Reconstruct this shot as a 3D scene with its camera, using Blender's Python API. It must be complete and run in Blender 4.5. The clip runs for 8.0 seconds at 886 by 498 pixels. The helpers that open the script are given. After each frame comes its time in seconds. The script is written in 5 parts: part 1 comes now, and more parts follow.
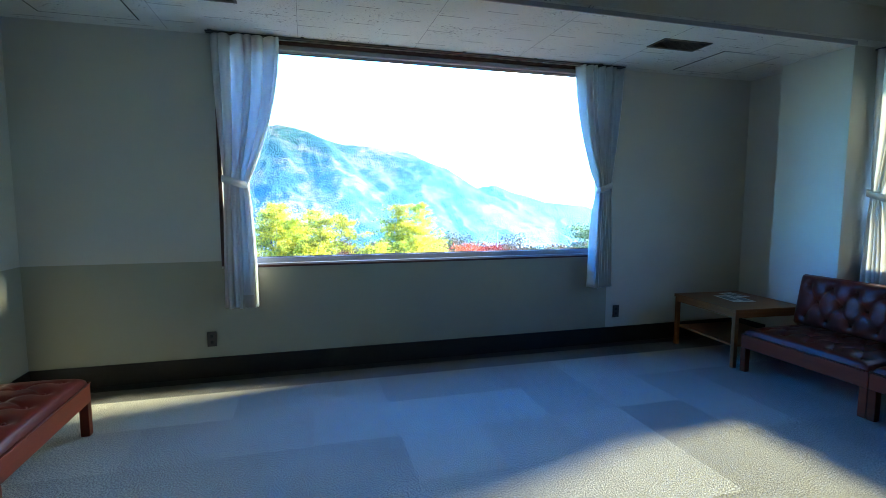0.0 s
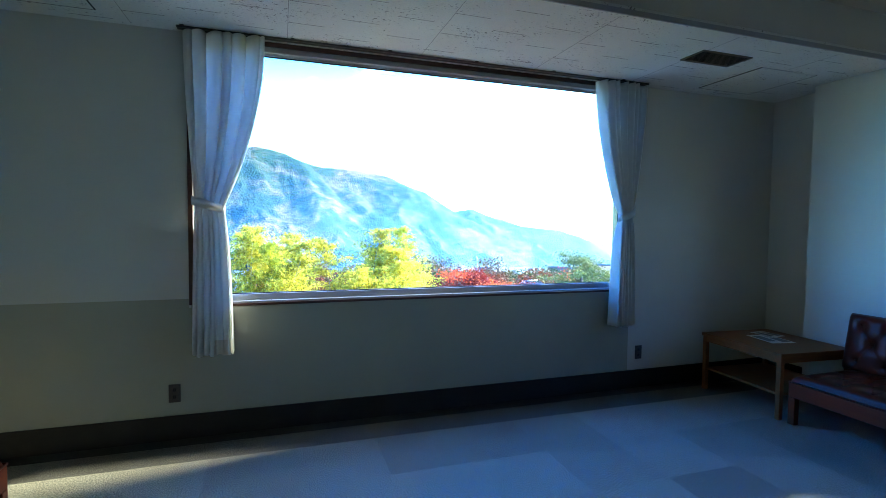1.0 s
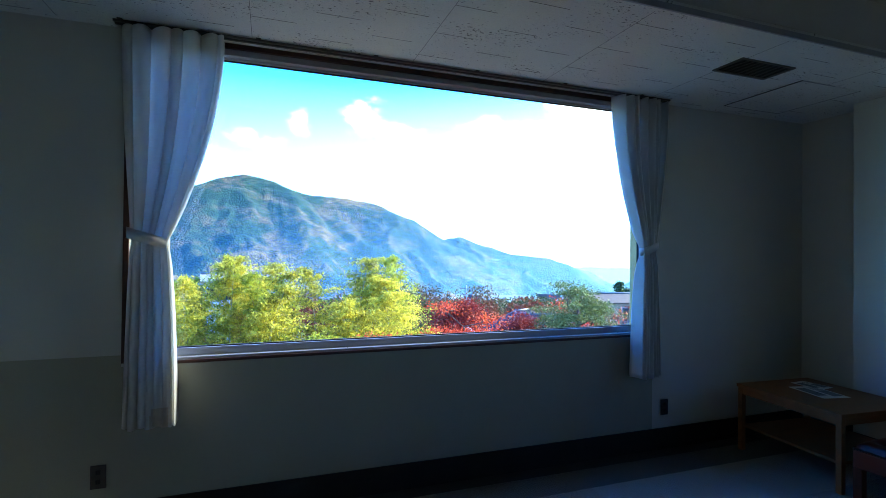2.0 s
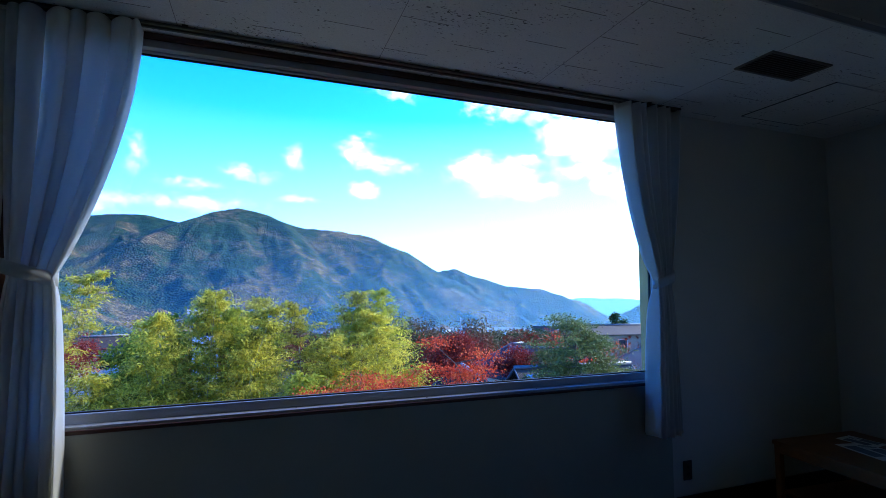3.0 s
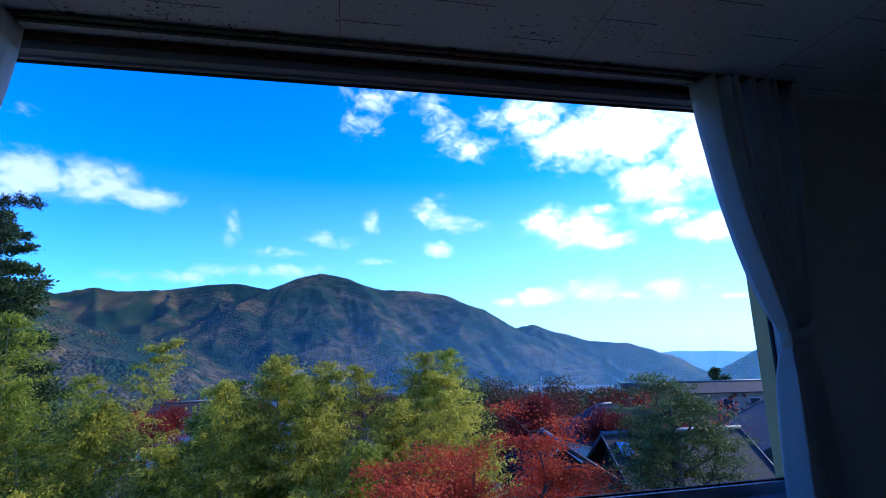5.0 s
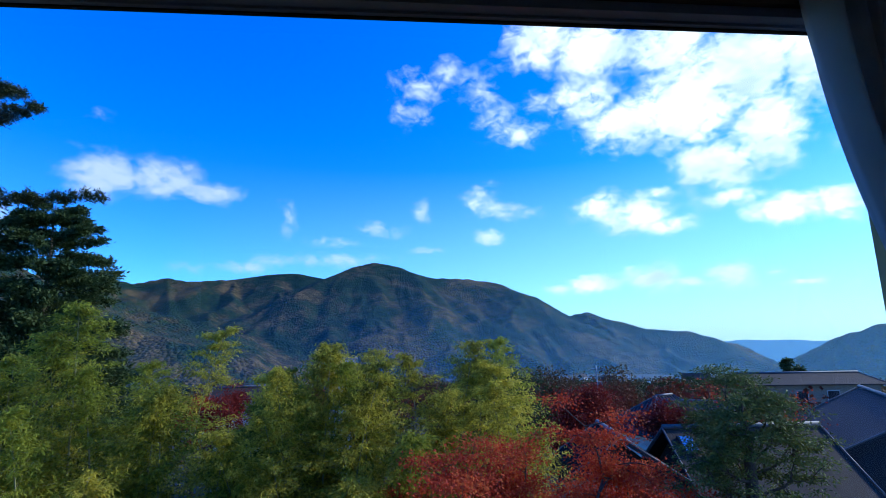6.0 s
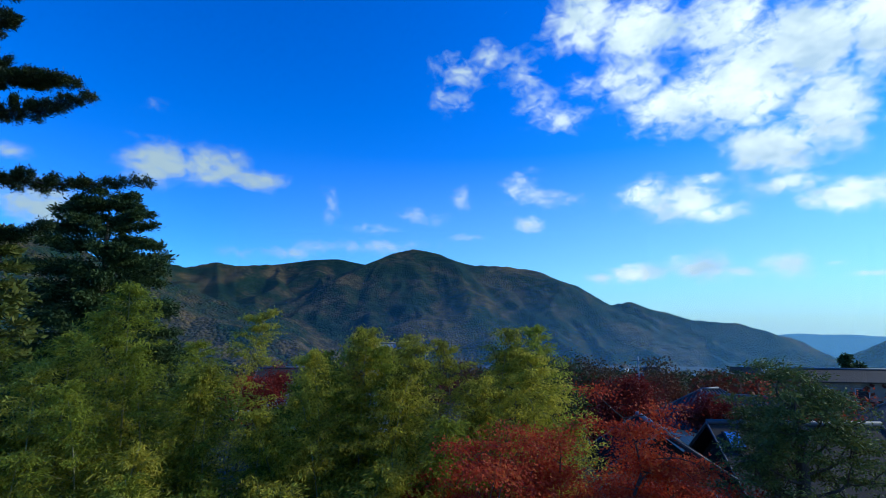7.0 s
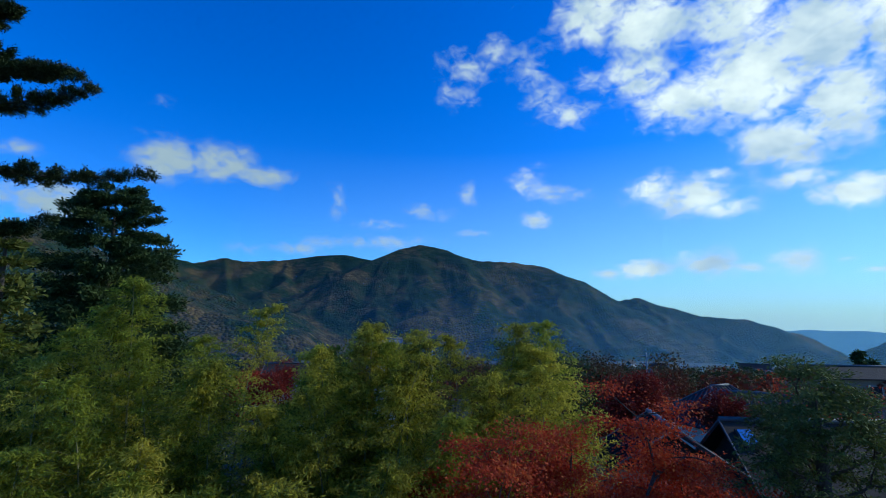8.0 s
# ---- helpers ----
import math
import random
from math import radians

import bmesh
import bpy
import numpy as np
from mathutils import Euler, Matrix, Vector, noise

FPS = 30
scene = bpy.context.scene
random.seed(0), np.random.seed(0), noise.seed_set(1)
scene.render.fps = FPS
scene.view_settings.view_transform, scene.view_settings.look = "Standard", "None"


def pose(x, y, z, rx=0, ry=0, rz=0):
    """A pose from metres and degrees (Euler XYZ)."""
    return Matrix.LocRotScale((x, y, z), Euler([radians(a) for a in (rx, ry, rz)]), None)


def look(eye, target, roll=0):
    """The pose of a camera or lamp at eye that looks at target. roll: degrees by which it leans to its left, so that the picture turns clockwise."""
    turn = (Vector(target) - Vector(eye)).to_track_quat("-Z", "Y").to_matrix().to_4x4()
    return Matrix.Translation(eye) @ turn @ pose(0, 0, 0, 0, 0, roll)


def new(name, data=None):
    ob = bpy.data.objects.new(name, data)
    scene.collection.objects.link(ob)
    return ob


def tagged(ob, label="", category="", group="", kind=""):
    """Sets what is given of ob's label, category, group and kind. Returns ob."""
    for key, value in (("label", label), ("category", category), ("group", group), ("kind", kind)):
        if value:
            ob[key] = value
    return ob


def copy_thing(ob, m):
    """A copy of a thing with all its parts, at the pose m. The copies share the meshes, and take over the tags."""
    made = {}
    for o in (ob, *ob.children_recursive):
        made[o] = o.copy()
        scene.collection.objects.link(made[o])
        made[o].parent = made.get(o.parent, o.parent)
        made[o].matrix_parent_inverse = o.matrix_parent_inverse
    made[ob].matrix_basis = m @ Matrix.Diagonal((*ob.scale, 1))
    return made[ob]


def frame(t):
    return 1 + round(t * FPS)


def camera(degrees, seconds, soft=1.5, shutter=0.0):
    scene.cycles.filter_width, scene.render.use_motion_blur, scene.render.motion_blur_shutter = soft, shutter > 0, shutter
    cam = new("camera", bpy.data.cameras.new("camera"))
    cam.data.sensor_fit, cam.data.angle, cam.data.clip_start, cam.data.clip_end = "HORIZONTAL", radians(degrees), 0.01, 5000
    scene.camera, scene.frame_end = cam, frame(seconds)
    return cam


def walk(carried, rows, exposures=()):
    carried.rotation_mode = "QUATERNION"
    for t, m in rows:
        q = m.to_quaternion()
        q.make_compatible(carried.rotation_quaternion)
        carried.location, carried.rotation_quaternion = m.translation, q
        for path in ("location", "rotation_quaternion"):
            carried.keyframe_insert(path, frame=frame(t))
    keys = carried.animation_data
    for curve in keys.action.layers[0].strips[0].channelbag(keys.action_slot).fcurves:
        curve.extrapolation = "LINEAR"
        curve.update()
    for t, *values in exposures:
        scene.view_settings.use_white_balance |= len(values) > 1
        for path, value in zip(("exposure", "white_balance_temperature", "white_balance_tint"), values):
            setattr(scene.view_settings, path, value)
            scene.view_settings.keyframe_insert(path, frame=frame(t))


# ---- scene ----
cam = camera(84.4, 8.0, soft=0.8)
EXPOSURES = [  # seconds, stops, kelvin, tint
    (0.0, 4.95, 7300, -4), (0.5, 4.9, 7300, -4), (1.0, 4.7, 7200, -4), (1.5, 4.35, 7100, -3), (3.0, 2.6, 6250, 9), (3.5, 2.2, 6050, 13), (4.0, 1.85, 5850, 17),
    (5.0, 1.5, 5650, 18), (6.5, 0.78, 6150, 3), (8.0, 0.38, 6350, -2),
]
PATH = [
    (0, (0.483, -4.124, 1.388), (1.021, -2.207, 1.197), 0.1),
    (0.5, (0.44, -3.84, 1.416), (1.037, -1.935, 1.288), 0.2),
    (1, (0.414, -3.529, 1.419), (1.042, -1.633, 1.324), 0.6),
    (1.6, (0.476, -3.187, 1.452), (1.131, -1.298, 1.416), 0.7),
    (3, (0.843, -2.475, 1.484), (1.533, -0.604, 1.635), 0.1),
    (3.5, (0.999, -2.297, 1.486), (1.688, -0.43, 1.68), 0.3),
    (4, (1.135, -2.071, 1.501), (1.829, -0.213, 1.76), 0.8),
    (4.5, (1.246, -1.918, 1.508), (1.865, -0.044, 1.836), -0.5),
    (5, (1.395, -1.773, 1.518), (1.787, 0.15, 1.903), -1.6),
    (5.2, (1.44, -1.707, 1.515), (1.755, 0.234, 1.881), -1.7),
    (6.3, (1.565, -1.309, 1.55), (1.704, 0.659, 1.879), -1.0),
    (6.5, (1.561, -1.299, 1.551), (1.652, 0.675, 1.861), -0.7),
    (7, (1.666, -1.21, 1.529), (1.693, 0.768, 1.821), -0.2),
    (7.5, (1.671, -1.045, 1.537), (1.675, 0.935, 1.822), -0.1),
    (8, (1.648, -0.935, 1.511), (1.648, 1.046, 1.786), -0.1),
]
walk(cam, [(t, look(e, g, r)) for t, e, g, r in PATH], EXPOSURES)

# ---- world, sun ----
SUN_AZ, SUN_EL = 80.3, 28.3      # degrees to the right of +y, and above the horizon


def node(nt, kind, at=(0, 0), **values):
    n = nt.nodes.new(kind)
    n.location = at
    for key, value in values.items():
        n.inputs[key].default_value = value
    return n


def maths(nt, op, a, b=None, c=None, clamp=False):
    n = nt.nodes.new("ShaderNodeMath")
    n.operation, n.use_clamp = op, clamp
    for i, v in enumerate((a, b, c)):
        if v is None:
            continue
        if isinstance(v, (int, float)):
            n.inputs[i].default_value = v
        else:
            nt.links.new(v, n.inputs[i])
    return n.outputs[0]


def mixed(nt, fac, a, b, blend="MIX"):
    n = nt.nodes.new("ShaderNodeMix")
    n.data_type, n.blend_type = "RGBA", blend
    for i, v in ((0, fac), (6, a), (7, b)):
        if isinstance(v, (int, float)):
            n.inputs[i].default_value = v
        elif isinstance(v, tuple):
            n.inputs[i].default_value = (*v, 1)
        else:
            nt.links.new(v, n.inputs[i])
    return n.outputs[2]


# clouds: azimuth, elevation, half width, half height (degrees), density
LONG_CLOUD = [(-30.0, 16.1, 3.5, 1.9, 1.3), (-25.5, 16.3, 4.0, 2.0, 1.2), (-21.2, 15.4, 3.7, 1.2, 1.05), (-32.0, 14.3, 1.9, 1.0, 0.9), (-39.5, 10.6, 3.7, 1.9, 1.3), (-41.9, 14.9, 1.7, 0.9, 1)]
CURL = [(6.8, 29.9, 3.6, 1.6, 0.8), (3.1, 28.3, 4.2, 2.2, 0.74), (2.0, 25.5, 3.4, 1.9, 0.7), (10.7, 27.0, 2.6, 2.4, 0.78), (12.3, 24.3, 2.8, 2.0, 0.8), (15.4, 22.6, 3.6, 1.7, 0.85), (17.7, 26.0, 2.6, 2.0, 0.6)]
BANK = [(18.0, 32.1, 4.1, 2.8, 1.4), (24.3, 29.9, 4.7, 3.2, 1.5), (23.3, 25.7, 4.5, 2.6, 1.2), (27.8, 22.1, 4.8, 2.7, 1.35), (32.2, 29.2, 4.6, 2.4, 1.45), (33.7, 23.1, 5.1, 4.2, 1.6),
        (39.2, 25.2, 4.5, 4.0, 1.7), (40.8, 19.2, 3.2, 3.4, 1.6), (36.0, 16.4, 4.6, 2.4, 1.5), (47.0, 25.0, 5.5, 5.0, 1.5)]
MIDDLE = [(23.7, 13.6, 2.7, 1.6, 1.25), (27.3, 12.3, 3.7, 2.0, 1.4), (30.7, 10.9, 2.9, 1.0, 1.2), (29.9, 14.4, 2.9, 1.0, 1), (37.1, 12.9, 3.4, 1.1, 1.1), (40.8, 11.3, 3.5, 1.4, 1.3), (45.0, 11.1, 3.5, 1.8, 1.2)]
LOW = [(22.4, 5.0, 3.0, 1.1, 1.2), (18.8, 4.7, 2.2, 0.7, 0.95), (28.7, 5.5, 2.9, 1.3, 1.3), (32.2, 4.9, 2.0, 0.6, 0.9), (36.0, 5.4, 2.5, 1.2, 1.2), (39.6, 5.2, 1.2, 0.3, 0.8), (42.0, 4.1, 1.7, 0.3, 0.85)]
WISPS = [(-12.6, 13.1, 1.3, 2.2, 0.78), (3.1, 14.4, 1.5, 1.7, 0.72), (-1.5, 12.2, 3.2, 1.2, 0.76), (-7.2, 10.7, 4.6, 0.9, 0.66), (10.3, 15.5, 2.6, 1.7, 0.78), (12.9, 14.1, 4.2, 1.5, 0.76),
         (10.9, 11.1, 1.7, 1.1, 0.9), (-8.8, 8.6, 9.0, 1.0, 0.72), (-18.8, 7.6, 7.0, 0.9, 0.68), (2.9, 9.7, 2.8, 0.6, 0.7), (-31.3, 21.8, 1.8, 0.9, 0.5)]
# unseen clouds outside the view, added to brighten the side window's light
ROUND_THE_SUN = [(64.0, 26.0, 14.0, 14.0, 1.6), (84.0, 32.0, 15.0, 14.0, 1.5), (104.0, 24.0, 15.0, 13.0, 1.5)]


def sky_world():
    world = bpy.data.worlds.new("sky")
    scene.world = world
    world.use_nodes = True
    nt = world.node_tree
    nt.nodes.clear()
    out, back = node(nt, "ShaderNodeOutputWorld"), node(nt, "ShaderNodeBackground", Strength=0.15)
    sky = node(nt, "ShaderNodeTexSky")
    sky.sky_type, sky.sun_disc = "NISHITA", False
    sky.sun_elevation, sky.sun_rotation = radians(SUN_EL), radians(SUN_AZ)
    sky.altitude, sky.air_density, sky.dust_density, sky.ozone_density = 650, 1.0, 0.6, 2.0
    deep = node(nt, "ShaderNodeHueSaturation", Saturation=1.45, Value=1.0)
    nt.links.new(sky.outputs[0], deep.inputs["Color"])
    tinted = mixed(nt, 1.0, deep.outputs[0], (0.28, 0.655, 1.30), "MULTIPLY")
    place = node(nt, "ShaderNodeTexCoord")
    xyz = node(nt, "ShaderNodeSeparateXYZ")
    nt.links.new(place.outputs["Generated"], xyz.inputs[0])
    az = maths(nt, "MULTIPLY", maths(nt, "ARCTAN2", xyz.outputs[0], xyz.outputs[1]), 180 / math.pi)
    el = maths(nt, "MULTIPLY", maths(nt, "ARCSINE", xyz.outputs[2]), 180 / math.pi)
    flat = node(nt, "ShaderNodeCombineXYZ")
    nt.links.new(az, flat.inputs[0])
    nt.links.new(maths(nt, "MULTIPLY", el, 1.5), flat.inputs[1])
    big = node(nt, "ShaderNodeTexNoise", Scale=0.28, Detail=12.0, Roughness=0.52, Distortion=0.35)
    soft = node(nt, "ShaderNodeTexNoise", Scale=0.16, Detail=7.0, Roughness=0.55)
    nt.links.new(flat.outputs[0], big.inputs["Vector"])
    nt.links.new(flat.outputs[0], soft.inputs["Vector"])
    cover = None
    here = node(nt, "ShaderNodeCombineXYZ")
    nt.links.new(az, here.inputs[0])
    nt.links.new(el, here.inputs[1])
    for a, e, w, h, dense in LONG_CLOUD + CURL + BANK + MIDDLE + LOW + WISPS + ROUND_THE_SUN:
        off = nt.nodes.new("ShaderNodeVectorMath")
        off.operation = "MULTIPLY_ADD"
        off.inputs[1].default_value, off.inputs[2].default_value = (1 / w, 1 / h, 0), (-a / w, -e / h, 0)
        nt.links.new(here.outputs[0], off.inputs[0])
        d2 = nt.nodes.new("ShaderNodeVectorMath")
        d2.operation = "DOT_PRODUCT"
        nt.links.new(off.outputs[0], d2.inputs[0])
        nt.links.new(off.outputs[0], d2.inputs[1])
        puff = maths(nt, "MULTIPLY", maths(nt, "POWER", 0.42, d2.outputs["Value"]), dense)
        cover = puff if cover is None else maths(nt, "MAXIMUM", cover, puff)
    wisp = node(nt, "ShaderNodeTexNoise", Scale=0.62, Detail=10.0, Roughness=0.60, Distortion=0.5)
    nt.links.new(flat.outputs[0], wisp.inputs["Vector"])
    thick = maths(nt, "ADD", cover, maths(nt, "MULTIPLY", maths(nt, "SUBTRACT", big.outputs[0], 0.5), 1.45))
    thick = maths(nt, "ADD", thick, maths(nt, "MULTIPLY", maths(nt, "SUBTRACT", wisp.outputs[0], 0.5), maths(nt, "MULTIPLY_ADD", cover, 1.5, 0.3)))
    edge = nt.nodes.new("ShaderNodeMapRange")
    edge.interpolation_type = "SMOOTHSTEP"
    edge.inputs["From Min"].default_value, edge.inputs["From Max"].default_value = 0.28, 1.30
    nt.links.new(thick, edge.inputs["Value"])
    veil = maths(nt, "MULTIPLY", edge.outputs[0], 0.96)
    white = mixed(nt, maths(nt, "MULTIPLY", maths(nt, "SUBTRACT", soft.outputs[0], 0.36, clamp=True), 3.6, clamp=True), (2.7, 3.4, 4.5), (5.3, 5.6, 5.9))
    aside = nt.nodes.new("ShaderNodeMapRange")          # duller away from the sun
    aside.inputs["From Min"].default_value, aside.inputs["From Max"].default_value = -20.0, 25.0
    aside.inputs["To Min"].default_value, aside.inputs["To Max"].default_value = 0.9, 0.0
    nt.links.new(az, aside.inputs["Value"])
    white = mixed(nt, aside.outputs[0], white, (2.0, 2.55, 3.2))
    low = nt.nodes.new("ShaderNodeMapRange")
    low.inputs["From Min"].default_value, low.inputs["From Max"].default_value = -3.0, 19.0
    low.inputs["To Min"].default_value, low.inputs["To Max"].default_value = 0.60, 0.0
    nt.links.new(el, low.inputs["Value"])
    side = nt.nodes.new("ShaderNodeMapRange")
    side.inputs["From Min"].default_value, side.inputs["From Max"].default_value = -25.0, 34.0
    side.inputs["To Min"].default_value, side.inputs["To Max"].default_value = 0.15, 1.15
    nt.links.new(az, side.inputs["Value"])
    hazy = mixed(nt, maths(nt, "MULTIPLY", low.outputs[0], side.outputs[0]), tinted, (2.9, 3.75, 5.1))
    nt.links.new(mixed(nt, veil, hazy, white), back.inputs["Color"])
    nt.links.new(back.outputs[0], out.inputs["Surface"])


sky_world()
sun = new("sun", bpy.data.lights.new("sun", "SUN"))
sun.data.energy, sun.data.angle, sun.data.color = 1.75, radians(5.0), (1.0, 0.95, 0.87)
a_, e_ = radians(SUN_AZ), radians(SUN_EL)
sun.matrix_world = look((60 * math.sin(a_) * math.cos(e_), 60 * math.cos(a_) * math.cos(e_), 60 * math.sin(e_)), (0, 0, 0))


# ---- materials ----
def surface(name, c1, c2, scale=4.0, rough=0.6, bump=0.1, grain=120.0, metal=0.0, rough2=None, stretch=(1, 1, 1), c3=None, per="", depth=0.004, coat=0.0, sheen=0.0, shine=0.5, speck=0.5):
    """A surface with broad patches (c1 to c2), fine grain and relief; c3: stains."""
    m = bpy.data.materials.new(name)
    m.use_nodes = True
    nt = m.node_tree
    b = nt.nodes["Principled BSDF"]
    tc = node(nt, "ShaderNodeTexCoord")
    mp = node(nt, "ShaderNodeMapping", Scale=stretch)
    nt.links.new(tc.outputs["Object"], mp.inputs[0])
    n1 = node(nt, "ShaderNodeTexNoise", Scale=scale, Detail=5.0, Roughness=0.6)
    n2 = node(nt, "ShaderNodeTexNoise", Scale=grain, Detail=3.0, Roughness=0.7)
    for n in (n1, n2):
        nt.links.new(mp.outputs[0], n.inputs["Vector"])
    fac = maths(nt, "MULTIPLY_ADD", maths(nt, "SUBTRACT", n1.outputs[0], 0.5), 2.2, 0.5, clamp=True)
    if per == "tile":
        rnd = node(nt, "ShaderNodeObjectInfo").outputs["Random"]
        fac = maths(nt, "ADD", maths(nt, "MULTIPLY", fac, 0.25), maths(nt, "MULTIPLY", rnd, 0.7), clamp=True)
    elif per:
        info = node(nt, "ShaderNodeObjectInfo" if per == "object" else "ShaderNodeNewGeometry")
        rnd = info.outputs["Random" if per == "object" else "Random Per Island"]
        fac = maths(nt, "ADD", maths(nt, "MULTIPLY", fac, 0.45), maths(nt, "MULTIPLY", rnd, 0.55), clamp=True)
    col = mixed(nt, fac, c1, c2)
    if c3:
        n3 = node(nt, "ShaderNodeTexNoise", Scale=scale * 0.45, Detail=6.0, Roughness=0.65)
        nt.links.new(mp.outputs[0], n3.inputs["Vector"])
        col = mixed(nt, maths(nt, "MULTIPLY", maths(nt, "SUBTRACT", n3.outputs[0], 0.56, clamp=True), 5.0, clamp=True), col, c3)
    grey = maths(nt, "MAXIMUM", maths(nt, "MULTIPLY_ADD", n2.outputs[0], speck, 1 - speck / 2), 0.12)
    cg = node(nt, "ShaderNodeCombineColor")
    for i in range(3):
        nt.links.new(grey, cg.inputs[i])
    col = mixed(nt, 1.0, col, cg.outputs[0], "MULTIPLY")
    nt.links.new(col, b.inputs["Base Color"])
    nt.links.new(maths(nt, "MULTIPLY_ADD", n1.outputs[0], (rough2 if rough2 is not None else rough * 0.8) - rough, rough, clamp=True), b.inputs["Roughness"])
    b.inputs["Metallic"].default_value = metal
    b.inputs["Coat Weight"].default_value = coat
    b.inputs["Specular IOR Level"].default_value = shine
    if sheen:
        b.inputs["Sheen Weight"].default_value = sheen
    bp = node(nt, "ShaderNodeBump", Strength=bump, Distance=depth)
    nt.links.new(n2.outputs[0], bp.inputs["Height"])
    nt.links.new(bp.outputs[0], b.inputs["Normal"])
    return m


def foliage(name, colours, through_light=0.35, rough=0.65):
    """Leaves, whose colour wanders from leaf to leaf and clump to clump."""
    m = bpy.data.materials.new(name)
    m.use_nodes = True
    nt = m.node_tree
    b, out = nt.nodes["Principled BSDF"], nt.nodes["Material Output"]
    tc = node(nt, "ShaderNodeTexCoord")
    n1 = node(nt, "ShaderNodeTexNoise", Scale=0.9, Detail=3.0)
    nt.links.new(tc.outputs["Object"], n1.inputs["Vector"])
    geo, info = node(nt, "ShaderNodeNewGeometry"), node(nt, "ShaderNodeObjectInfo")
    ramp = node(nt, "ShaderNodeValToRGB")
    els = ramp.color_ramp.elements
    while len(els) < len(colours):
        els.new(0.5)
    for i, c in enumerate(colours):
        els[i].position, els[i].color = i / (len(colours) - 1), (*c, 1)
    f = maths(nt, "ADD", maths(nt, "MULTIPLY", geo.outputs["Random Per Island"], 0.6), maths(nt, "MULTIPLY_ADD", n1.outputs[0], 1.0, -0.42))
    f = maths(nt, "ADD", f, maths(nt, "MULTIPLY", info.outputs["Random"], 0.3), clamp=True)
    nt.links.new(f, ramp.inputs[0])
    nt.links.new(ramp.outputs[0], b.inputs["Base Color"])
    b.inputs["Roughness"].default_value = rough
    b.inputs["Specular IOR Level"].default_value = 0.15
    tr = node(nt, "ShaderNodeBsdfTranslucent")
    nt.links.new(ramp.outputs[0], tr.inputs[0])
    mx = node(nt, "ShaderNodeMixShader", Fac=through_light)
    nt.links.new(b.outputs[0], mx.inputs[1])
    nt.links.new(tr.outputs[0], mx.inputs[2])
    nt.links.new(mx.outputs[0], out.inputs["Surface"])
    return m


def glass_material(name, tint=(0.96, 0.98, 0.97)):
    m = bpy.data.materials.new(name)
    m.use_nodes = True
    nt = m.node_tree
    out = nt.nodes["Material Output"]
    nt.nodes.remove(nt.nodes["Principled BSDF"])
    clear, gloss = node(nt, "ShaderNodeBsdfTransparent", Color=(*tint, 1)), node(nt, "ShaderNodeBsdfGlossy", Roughness=0.0)
    fr, mx = node(nt, "ShaderNodeLayerWeight", Blend=0.5), node(nt, "ShaderNodeMixShader")
    nt.links.new(maths(nt, "MULTIPLY_ADD", maths(nt, "POWER", fr.outputs["Facing"], 5.0), 0.85, 0.025, clamp=True), mx.inputs[0])
    nt.links.new(clear.outputs[0], mx.inputs[1])
    nt.links.new(gloss.outputs[0], mx.inputs[2])
    nt.links.new(mx.outputs[0], out.inputs["Surface"])
    return m


def cloth_material(name, colour, through_light=0.4):
    m = surface(name, colour, tuple(c * 0.88 for c in colour), 3.0, 0.9, 0.25, 900.0, depth=0.0006, sheen=0.2)
    nt = m.node_tree
    b, out = nt.nodes["Principled BSDF"], nt.nodes["Material Output"]
    tr = node(nt, "ShaderNodeBsdfTranslucent", Color=(0.90, 0.90, 0.88, 1))
    mx = node(nt, "ShaderNodeMixShader", Fac=through_light)
    nt.links.new(b.outputs[0], mx.inputs[1])
    nt.links.new(tr.outputs[0], mx.inputs[2])
    nt.links.new(mx.outputs[0], out.inputs["Surface"])
    return m


